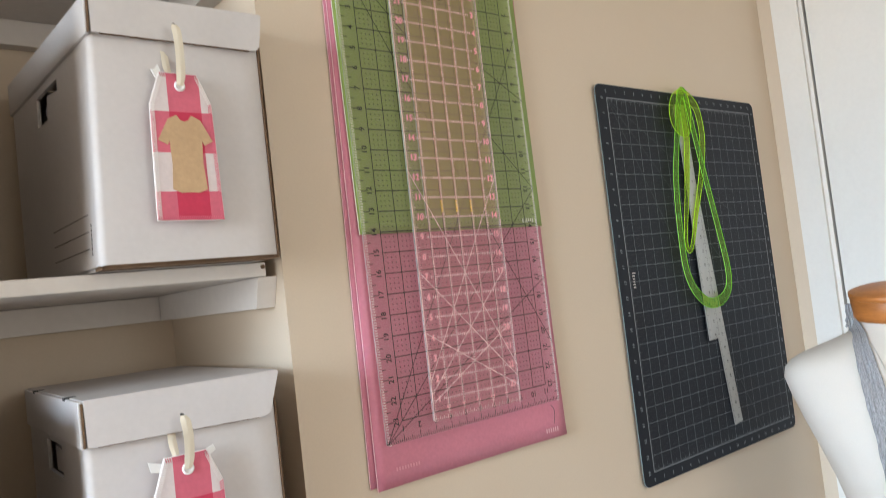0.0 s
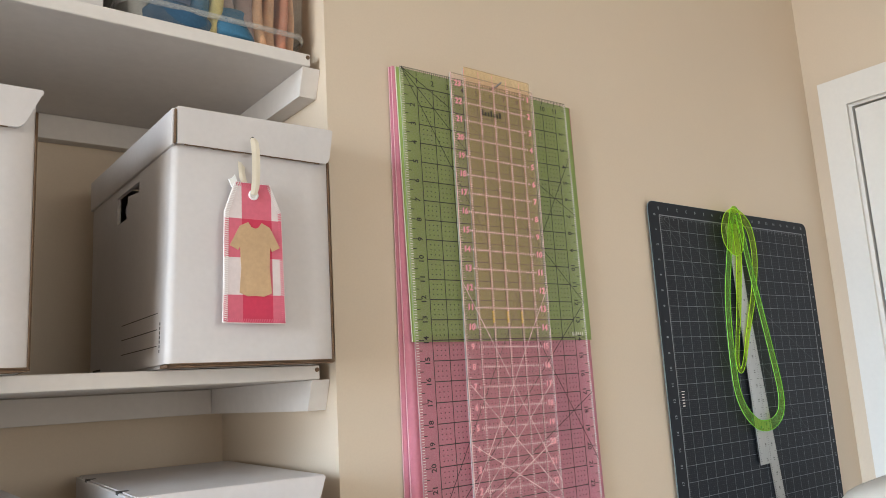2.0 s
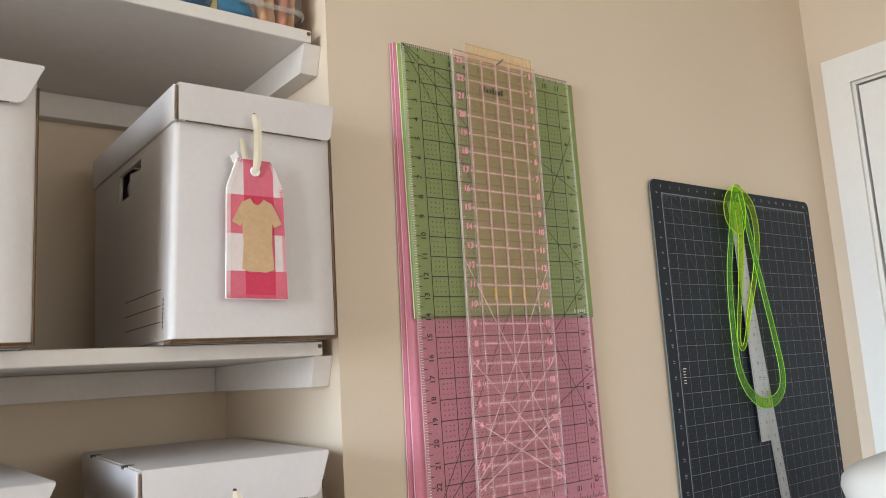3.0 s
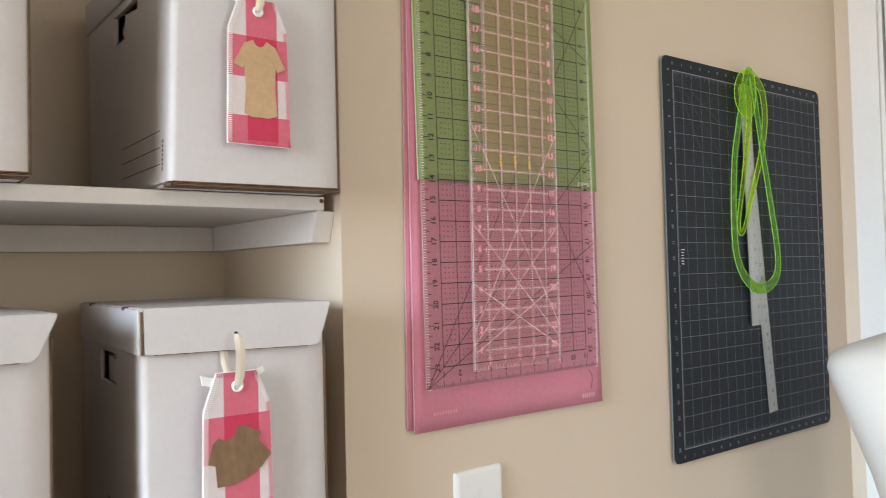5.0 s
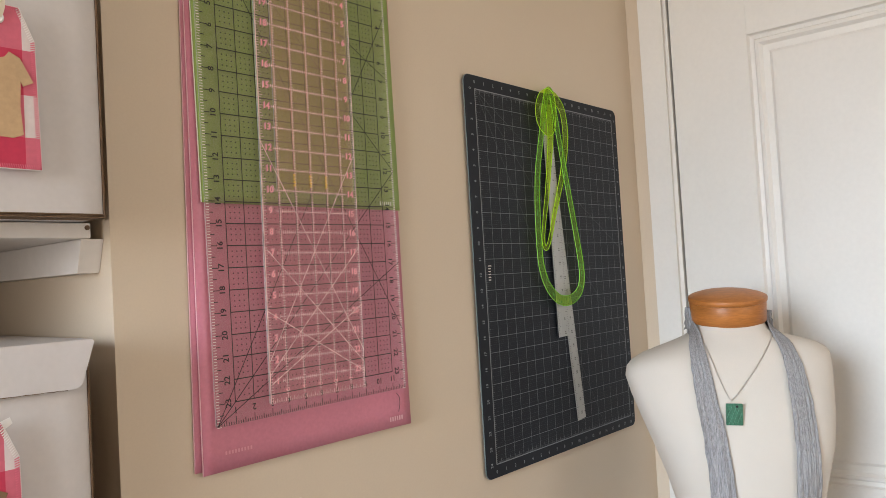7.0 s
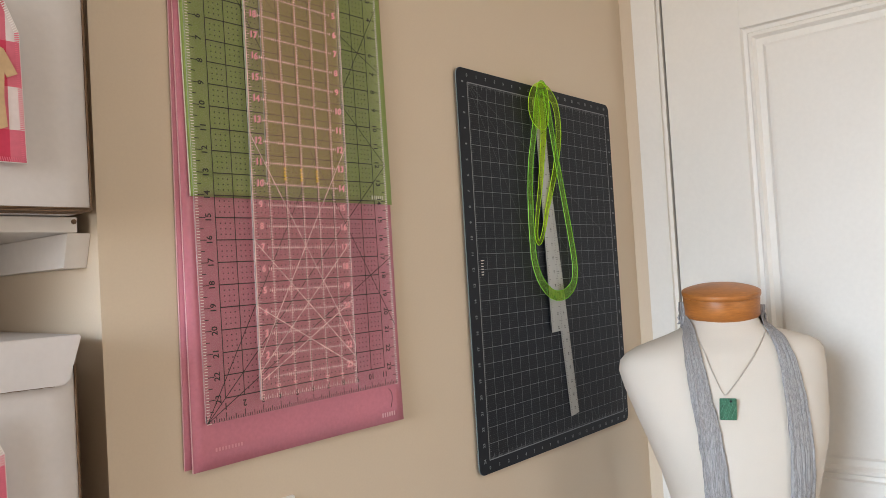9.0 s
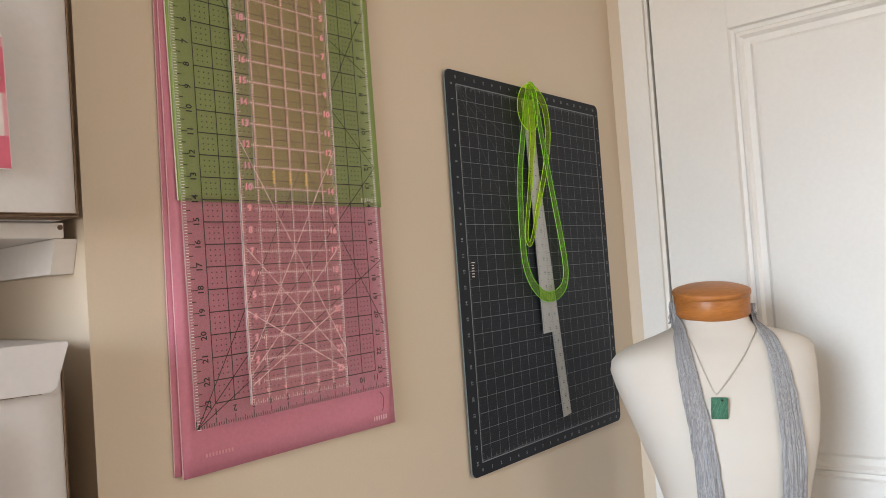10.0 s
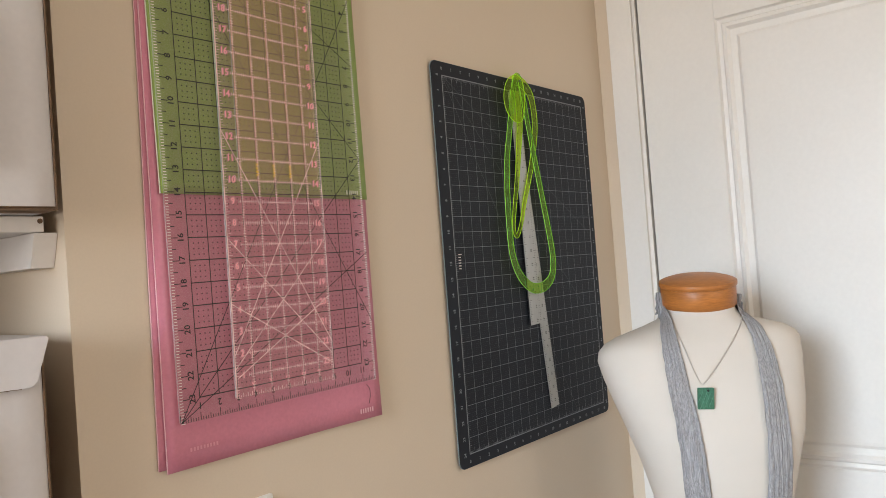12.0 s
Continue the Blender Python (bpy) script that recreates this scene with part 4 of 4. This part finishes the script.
tube(bm := bmesh.new(), [(0, 0.01, 0), (0.0012, -0.018, -0.001), (0.005, -0.026, 0.004)], 0.0013, 8)
part("shank", bm, M_NAIL, nail)

# ---- cutting mat, 18 by 24 inches ----
GX, GZ, GW, GH = 1.0, 1.165, 18 * INCH, 24 * INCH
MX0, MX1, MZ0, MZ1 = 0.9735, 1.477, 1.144, 1.797
mat = thing("cutting_mat", (MX0, -0.0040, MZ0), "dark slate self-healing cutting mat hanging flat on a wall", "cutting mat")
bm = bmesh.new()
plate(bm, rounded(0, MX1 - MX0, 0, MZ1 - MZ0, 0.013, 6), -0.0030, -0.0001)
part("sheet", bm, M_MAT, mat)
# slightly larger plate in a paler colour imitates the lit edge of the mat
bm = bmesh.new()
plate(bm, rounded(-0.0005, MX1 - MX0 + 0.0004, -0.0004, MZ1 - MZ0 + 0.0006, 0.0135, 6), -0.0024, -0.0006)
part("lit_rim", bm, M_MAT_EDGE, mat, "mat edge painted paler for the light on it")
ox, oz, Y = GX - MX0, GZ - MZ0, -0.0034
bm = bmesh.new()
for i in range(0, 19):
    w = 0.0016 if i in (0, 18) else 0.00055
    stroke(bm, ox + i * INCH, oz, ox + i * INCH, oz + GH, w, Y)
for k in range(0, 25):
    w = 0.0016 if k in (0, 24) else 0.0006
    stroke(bm, ox, oz + k * INCH, ox + GW, oz + k * INCH, w, Y - 0.0001)
tagged(part("inch_grid", bm, M_MAT_INK, mat, "pale grey printed inch grid"), kind="stuff")
bm = bmesh.new()
for ang in (30, 45, 60):
    a = radians(ang)
    L = min(GW / math.cos(a), GH / math.sin(a))
    stroke(bm, ox, oz + GH, ox + L * math.cos(a), oz + GH - L * math.sin(a), 0.0006, Y)
for i in range(18):
    for p in (0.25, 0.5, 0.75):
        for k in range(24 * 8):
            if k % 8:
                x, z = ox + (i + p) * INCH, oz + k * INCH / 8
                stroke(bm, x - 0.00035, z, x + 0.00035, z, 0.0007, Y)
for k in range(24):
    for p in (0.25, 0.5, 0.75):
        for i in range(18 * 8):
            if i % 8 and i % 2:
                x, z = ox + i * INCH / 8, oz + (k + p) * INCH
                stroke(bm, x - 0.00035, z, x + 0.00035, z, 0.0007, Y)
tagged(part("fine_grid", bm, M_MAT_FINE, mat, "faint dotted fine grid"), kind="stuff")
bm = bmesh.new()
for k in range(24 * 8):
    z = oz + k * INCH / 8
    ln = 0.005 if k % 4 == 0 else 0.003
    stroke(bm, ox, z, ox + ln, z, 0.0005, Y - 0.0003)
    stroke(bm, ox + GW - ln, z, ox + GW, z, 0.0005, Y - 0.0003)
for k in range(18 * 8):
    x = ox + k * INCH / 8
    ln = 0.008 if k % 4 == 0 else 0.004
    stroke(bm, x, oz, x, oz + ln, 0.0005, Y - 0.0003)
    stroke(bm, x, oz + GH - ln, x, oz + GH, 0.0005, Y - 0.0003)
for k in range(0, 25):
    letters(bm, str(k), ox - 0.012, oz + GH - k * INCH, 0.0075, Y, 90)
    letters(bm, str(k), ox + GW + 0.0105, oz + GH - k * INCH, 0.0075, Y, -90)
for k in range(0, 19):
    letters(bm, str(k), ox + k * INCH, oz - 0.012, 0.0075, Y, 0)
    letters(bm, str(k), ox + k * INCH, oz + GH + 0.012, 0.0075, Y, 180)
tagged(part("scale_print", bm, M_MAT_INK, mat, "pale grey scale numbers"), kind="stuff")
bm = bmesh.new()
for j in range(6):
    stroke(bm, ox + 0.008, 0.340 - 0.0046 * j, ox + (0.0170 if j == 0 else 0.0145), 0.340 - 0.0046 * j, 0.0014, Y - 0.0001)
tagged(part("maker_mark", bm, M_WHITE_INK, mat, "small white illegible maker mark"), kind="stuff")

# ---- steel rulers and green curve templates hung on the mat ----


def steel_rule(top, bottom, w0, w1, y, label, backing):
    ob = thing("steel_ruler", (0, 0, 0), label, "ruler", "steel rulers")
    a, b = Vector(top), Vector(bottom)
    d = (b - a).normalized()
    n = Vector((-d.y, d.x))
    bm = bmesh.new()
    q = [a + n * w0 / 2, a - n * w0 / 2, b - n * w1 / 2, b + n * w1 / 2]
    plate(bm, [tuple(v) for v in q], y - 0.0006, y + 0.0006)
    part("blade", bm, M_STEEL, ob)
    bm = bmesh.new()
    steps = int((b - a).length / (INCH / 8))
    for k in range(2, steps):
        p = a + d * (k * INCH / 8)
        w = (w0 + (w1 - w0) * k / steps) / 2
        ln = 0.008 if k % 8 == 0 else 0.005 if k % 4 == 0 else 0.003
        for s in (1, -1):
            e, f = p + n * s * (w - 0.0003), p + n * s * (w - ln)
            stroke(bm, e.x, e.y, f.x, f.y, 0.0005, y - 0.0009)
        if k % 8 == 4:
            c = p + n * (w - 0.012)
            letters(bm, str(1 + k // 8), c.x, c.y, 0.0065, y - 0.0009, 90)
    tagged(part("scale_marks", bm, M_INK, ob, "engraved dark scale marks"), kind="stuff")
    if backing:
        bm = bmesh.new()
        off = Vector((-0.011, 0.004))
        c = a.lerp(b, 0.45)
        q = [c + n * w0 / 2 + off * 0.2, c - n * w0 / 2, b - n * w1 / 2 + Vector((0, 0.004)), b + n * w1 / 2 + off * 0.6, a.lerp(b, 0.75) + n * w0 / 2 + off]
        plate(bm, [tuple(v) for v in q], y + 0.0010, y + 0.0026)
        part("backing", bm, M_BLACK, ob, "black backing strip")
    return ob


steel_rule((1.2015, 1.775), (1.2165, 1.350), 0.030, 0.034, -0.0128, "wide steel ruler hanging on a dark cutting mat", True)
steel_rule((1.200, 1.772), (1.2655, 1.192), 0.026, 0.0275, -0.0092, "narrow steel ruler hanging askew on a dark cutting mat", False)


def template(points, width, y, mat, edge_mat, label, group="curve templates"):
    """Flat closed loop of bright acrylic; cut edges are parts with their edge glow painted in."""
    ob = thing("curve_template", (0, 0, 0), label, "drawing template", group)
    c = spline(points, 10, True)
    n = len(c)
    ins, outs = [], []
    for i in range(n):
        d = (c[(i + 1) % n] - c[i - 1]).normalized()
        nn = Vector((-d.y, d.x))
        w = width(i / n) / 2
        outs.append(c[i] + nn * w), ins.append(c[i] - nn * w)
    bm = bmesh.new()
    A = [[bm.verts.new((p.x, yy, p.y)) for p in L] for yy in (y, y + 0.0022) for L in (outs, ins)]
    for i in range(n):
        j = (i + 1) % n
        bm.faces.new((A[0][i], A[0][j], A[1][j], A[1][i]))
        bm.faces.new((A[0][i], A[2][i], A[2][j], A[0][j])), bm.faces.new((A[1][i], A[1][j], A[3][j], A[3][i]))
    body = part("band", bm, mat, ob)
    body.visible_shadow = False
    for L in (outs, ins):
        bm = bmesh.new()
        tube(bm, [Vector((p.x, y + 0.0011, p.y)) for p in L], 0.0005, 5, True)
        part("cut_edge", bm, edge_mat, ob, "cut edge with its glow put into the colour", True)
    return ob


# the long teardrop
template([(1.203, 1.798), (1.190, 1.772), (1.178, 1.730), (1.165, 1.686), (1.154, 1.645), (1.147, 1.588), (1.145, 1.519), (1.149, 1.476), (1.165, 1.444), (1.190, 1.423), (1.215, 1.415), (1.245, 1.417), (1.270, 1.430), (1.281, 1.450), (1.282, 1.478), (1.275, 1.517), (1.264, 1.567), (1.252, 1.620), (1.240, 1.674), (1.229, 1.726), (1.221, 1.770), (1.214, 1.796)],
         lambda s: 0.013 + 0.005 * math.sin(math.pi * s) ** 2, -0.0195, M_NEON, M_NEON_EDGE, "long teardrop curve template of clear fluorescent green acrylic")
# the slim pointed loop
template([(1.210, 1.795), (1.234, 1.787), (1.254, 1.767), (1.260, 1.719), (1.244, 1.657), (1.222, 1.608), (1.205, 1.573), (1.188, 1.533), (1.175, 1.513), (1.166, 1.514), (1.164, 1.532), (1.173, 1.569), (1.185, 1.610), (1.200, 1.675), (1.208, 1.714), (1.208, 1.759), (1.204, 1.788)],
         lambda s: 0.014 + 0.006 * math.cos(math.tau * s), -0.0165, M_NEON_Y, M_NEON_EDGE_Y, "slim pointed curve template of clear yellow-green acrylic")
# the small round-headed one
head = thing("curve_template", (0, 0, 0), "small round-headed curve template of yellow-green acrylic", "drawing template", "curve templates")
shape = spline([(1.198, 1.801), (1.172, 1.791), (1.157, 1.771), (1.153, 1.748), (1.163, 1.726), (1.187, 1.714), (1.209, 1.722), (1.220, 1.755), (1.217, 1.790)], 8)
body = part("plate", pane(bmesh.new(), [(p.x, p.y) for p in shape], -0.0235, -0.0215), [M_NEON_SLIM, M_NEON_SLIM], head)
body.visible_shadow = False
part("cut_edge", tube(bmesh.new(), [Vector((p.x, -0.0225, p.y)) for p in shape], 0.00045, 5, True), M_NEON_EDGE_Y, head, "cut edge with its glow put into the colour", True)
marks = bmesh.new()
for k in range(15):
    z = 1.560 + 0.0135 * k
    stroke(marks, 1.1745 + 0.0021 * k, z, 1.1770 + 0.0021 * k, z + 0.001, 0.0012, -0.0170)
loop = [o for o in bpy.data.objects if o.name.startswith("curve_template")][1]
tagged(part("scale_marks", marks, M_INK, loop, "tiny dark scale marks"), kind="stuff")
hook = thing("wall_nail", (1.206, 0, 1.79), "small nail holding templates and steel rulers", "nail")
part("shank", tube(bmesh.new(), [(0, 0.01, 0), (0, -0.0255, 0.001)], 0.0014, 8), M_NAIL, hook)

# ---- light switch ----
sw = thing("switch_plate", (0.5735, 0, 1.1505), "white plastic light switch plate on a beige wall", "light switch")
bm = bmesh.new()
loops = []
for inset, y in ((0.0, -0.0001), (0.0, -0.0022), (0.0012, -0.0042), (0.0042, -0.0062), (0.0065, -0.0066)):
    loops.append([bm.verts.new((x, y, z)) for x, z in rounded(-0.039 + inset, 0.039 - inset, -0.058 + inset, 0.058 - inset, 0.003, 4)])
for A, B in zip(loops, loops[1:]):
    for k in range(len(A)):
        bm.faces.new((A[k], A[(k + 1) % len(A)], B[(k + 1) % len(A)], B[k]))
bm.faces.new(loops[-1]), bm.faces.new(loops[0])
part("plate", bm, M_SWITCH, sw)
bm = bmesh.new()
tube(bm, [(0, -0.006, 0.0305), (0, -0.0074, 0.0305)], 0.0031, 14)
part("screw", bm, M_SWITCH, sw, "white slotted screw head")

# ---- dress form with scarf and necklace ----
FC, FACE = Vector((1.262, -0.297, 0.0)), math.atan2(-0.55, -0.83)
fwd = Vector((math.cos(FACE), math.sin(FACE), 0))
lat = Vector((-fwd.y, fwd.x, 0))  # towards -y as the form looks out: its own left
# height, half-widths to either side, half-depth, forward shift
RINGS = [(1.372, 0.052, 0.052, 0.052, 0.0), (1.360, 0.058, 0.058, 0.057, 0.001), (1.351, 0.071, 0.077, 0.062, 0.002), (1.343, 0.092, 0.105, 0.066, 0.003), (1.335, 0.117, 0.130, 0.070, 0.005),
         (1.327, 0.140, 0.142, 0.074, 0.007), (1.318, 0.157, 0.147, 0.078, 0.009), (1.307, 0.167, 0.147, 0.082, 0.010), (1.292, 0.170, 0.147, 0.086, 0.012), (1.265, 0.163, 0.145, 0.093, 0.015),
         (1.225, 0.149, 0.142, 0.101, 0.020), (1.18, 0.132, 0.135, 0.108, 0.024), (1.13, 0.114, 0.122, 0.108, 0.024), (1.07, 0.097, 0.110, 0.101, 0.018), (1.0, 0.095, 0.102, 0.095, 0.012),
         (0.93, 0.102, 0.106, 0.093, 0.008), (0.85, 0.128, 0.130, 0.105, 0.004), (0.76, 0.152, 0.152, 0.118, 0.0), (0.70, 0.156, 0.156, 0.12, 0.0)]


def ring_at(z):
    for r0, r1 in zip(RINGS, RINGS[1:]):
        if r1[0] <= z <= r0[0]:
            k = (r0[0] - z) / (r0[0] - r1[0])
            return [a + (b - a) * k for a, b in zip(r0, r1)]
    return list(RINGS[0] if z > RINGS[0][0] else RINGS[-1])


def front(u, z, out=0.0):
    """The point of the form's front at sideways offset u and height z."""
    _, al, ar, b, f = ring_at(z)
    a = ar if u > 0 else al
    s = min(0.999, abs(u) / (a + out))
    d = f + (b + out) * (1 - s ** 2.4) ** (1 / 2.4)
    return FC + lat * u + fwd * d + Vector((0, 0, z))


bm = bmesh.new()
SEG = 48
loops = []
zz = []
for r0, r1 in zip(RINGS, RINGS[1:]):
    zz += [r0[0], (r0[0] + r1[0]) / 2]
zz.append(RINGS[-1][0])
for z in zz:
    _, al, ar, b, f = ring_at(z)
    lp = []
    for k in range(SEG):
        th = math.tau * k / SEG
        c, s = math.cos(th), math.sin(th)
        e = 2 / 2.4
        p = FC + lat * ((ar if c > 0 else al) * abs(c) ** e * (1 if c >= 0 else -1)) + fwd * (f + b * abs(s) ** e * (1 if s >= 0 else -1)) + Vector((0, 0, z))
        lp.append(bm.verts.new(p))
    loops.append(lp)
for A, B in zip(loops, loops[1:]):
    for k in range(SEG):
        bm.faces.new((A[k], A[(k + 1) % SEG], B[(k + 1) % SEG], B[k]))
bm.faces.new(loops[0]), bm.faces.new(loops[-1][::-1])
n_cloth = len(bm.faces)


def lathe(bm, prof, at, seg=48):
    rings = [[bm.verts.new((at.x + r * math.cos(math.tau * k / seg), at.y + r * math.sin(math.tau * k / seg), z)) for k in range(seg)] for r, z in prof]
    out = []
    for A, B in zip(rings, rings[1:]):
        for k in range(seg):
            out.append(bm.faces.new((A[k], A[(k + 1) % seg], B[(k + 1) % seg], B[k])))
    out.append(bm.faces.new(rings[0][::-1])), out.append(bm.faces.new(rings[-1]))
    return out


CAP_Z = 1.3735
wood = lathe(bm, [(r, CAP_Z + h) for r, h in ((0.0572, 0.0), (0.0588, 0.002), (0.0592, 0.0300), (0.0584, 0.0312), (0.0584, 0.0322), (0.0602, 0.0330), (0.0610, 0.0350), (0.0610, 0.0392), (0.0602, 0.0408), (0.055, 0.0432), (0.043, 0.0468), (0.026, 0.0492), (0.008, 0.0500))], FC)
# the cap leans towards the form's front
lean = Matrix.Translation(FC + Vector((0, 0, CAP_Z))) @ Matrix.Rotation(radians(8.5), 4, fwd.cross(Vector((0, 0, 1))) * -1) @ Matrix.Translation(-FC - Vector((0, 0, CAP_Z)))
for v in {v for f in wood for v in f.verts}:
    v.co = lean @ v.co
wood += lathe(bm, [(0.014, 0.02), (0.014, 0.705)], FC, 20)
wood += lathe(bm, [(0.17, 0.0), (0.17, 0.015), (0.15, 0.025), (0.02, 0.03)], FC, 32)
for f in wood:
    f.material_index = 1
for f in bm.faces:
    f.smooth = True
form = part("dress_form", bm, [M_LINEN, M_CAP])
tagged(form, "cream linen dress form with honey wooden neck cap", "dress form")
form.modifiers.new("split", "EDGE_SPLIT").split_angle = radians(38)


def scarf():
    bm = bmesh.new()
    K = 40
    sides = ([(-0.0640, 1.398, 0.006), (-0.0630, 1.382, 0.009), (-0.0605, 1.366, 0.012), (-0.061, 1.353, 0.015), (-0.065, 1.338, 0.021), (-0.065, 1.30, 0.027), (-0.060, 1.24, 0.031), (-0.054, 1.16, 0.033), (-0.049, 1.08, 0.035), (-0.046, 1.0, 0.036), (-0.046, 0.80, 0.038)],
             [(0.0640, 1.387, 0.006), (0.0620, 1.376, 0.009), (0.0595, 1.366, 0.012), (0.061, 1.353, 0.015), (0.066, 1.338, 0.021), (0.071, 1.30, 0.028), (0.073, 1.24, 0.034), (0.071, 1.16, 0.038), (0.069, 1.08, 0.040), (0.067, 1.0, 0.041), (0.066, 0.80, 0.042)])
    for sgn, side in zip((1, -1), sides):
        rows = []
        pts = spline([Vector(p) for p in side], 9, False)
        for i, p in enumerate(pts):
            u0, z, w = p.x, p.y, p.z
            row = []
            for k in range(K + 1):
                s = k / K - 0.5
                fold = 0.0005 * math.sin(9 * s * math.pi + 1.3 * math.sin(7 * z) + sgn) + 0.0014 * noise.noise(Vector((s * 20, z * 14, sgn))) + 0.0012 * noise.noise(Vector((s * 34, z * 40, sgn + 4))) + 0.0034 * noise.noise(Vector((s * 4, z * 6, sgn)))
                edge = 0.0016 * noise.noise(Vector((sgn * 3, z * 45, s * 2)))
                row.append(bm.verts.new(front(u0 + s * w + edge, z, 0.0055) + (fwd * fold)))
            rows.append(row)
        for A, B in zip(rows, rows[1:]):
            for k in range(K):
                bm.faces.new((A[k], A[k + 1], B[k + 1], B[k]))
    # round the back of the neck
    rows = []
    for i in range(41):
        th = math.pi * i / 40
        c, s = math.cos(th), math.sin(th)
        row = []
        for k in range(8):
            v = k / 7
            r = 0.0645 + 0.005 * v + 0.0015 * math.sin(k * 2.4 + 3 * th)
            row.append(bm.verts.new(FC + lat * (r * c) - fwd * (r * s - 0.006) + Vector((0, 0, 1.3925 - 0.0055 * c - 0.036 * v - 0.002 * s))))
        rows.append(row)
    for A, B in zip(rows, rows[1:]):
        for k in range(7):
            bm.faces.new((A[k], A[k + 1], B[k + 1], B[k]))
    ob = part("scarf", bm, M_SCARF, smooth=True)
    so = ob.modifiers.new("thickness", "SOLIDIFY")
    so.thickness, so.offset = 0.0016, 0
    return tagged(ob, "grey crinkled cotton scarf draped round a dress form", "scarf")


scarf()
neck = thing("necklace", (0, 0, 0), "fine grey chain necklace with green stone pendant", "necklace")
PU, PZ = -0.028, 1.262
for sgn, z0 in ((-1, 1.345), (1, 1.352)):
    bm = bmesh.new()
    pts = []
    for i in range(60):
        k = i / 59
        u = sgn * 0.052 * (1 - k) ** 0.85 + PU * k
        z = z0 + (PZ - z0) * k
        pts.append(front(u, z, 0.0022))
    for i in range(59):
        a, b = pts[i], pts[i + 1]
        m = (a + b) / 2
        d = (b - a) * 0.62
        tube(bm, [m - d, m + d], 0.00075 if i % 2 else 0.00045, 5)
    part("chain", bm, M_CHAIN, neck)
p = front(PU, 1.244, 0.009)
bm = bmesh.new()
plate(bm, rounded(-0.0118, 0.0118, -0.0158, 0.0158, 0.0012, 2), -0.0016, 0.0016)
for v in bm.verts:
    c = v.co.copy()
    c2 = Matrix.Rotation(radians(3), 3, "Y") @ c
    v.co = p + lat * c2.x - fwd * c2.y + Vector((0, 0, c2.z))
pd = part("pendant", bm, M_JADE, neck, "rectangular green veined stone")
bm = bmesh.new()
for u0, v0, u1, v1 in ((-0.009, -0.014, 0.004, 0.013), (-0.003, -0.014, 0.007, 0.008), (0.003, -0.013, 0.011, 0.003), (-0.011, -0.004, -0.003, 0.012)):
    ends = [p + lat * u + fwd * 0.0019 + Vector((0, 0, v)) for u, v in ((u0, v0), (u1, v1))]
    tube(bm, ends, 0.00028, 4)
tagged(part("veins", bm, M_VEIN, pd, "pale thin veins"), kind="stuff")
# black disc paints the shade of the pendant's hole
bm = bmesh.new()
q = p + Vector((0, 0, 0.0115)) + fwd * 0.002 + lat * 0.004
tube(bm, [q, q + fwd * 0.0008], 0.0018, 8)
part("pendant_hole", bm, M_BLACK, neck)
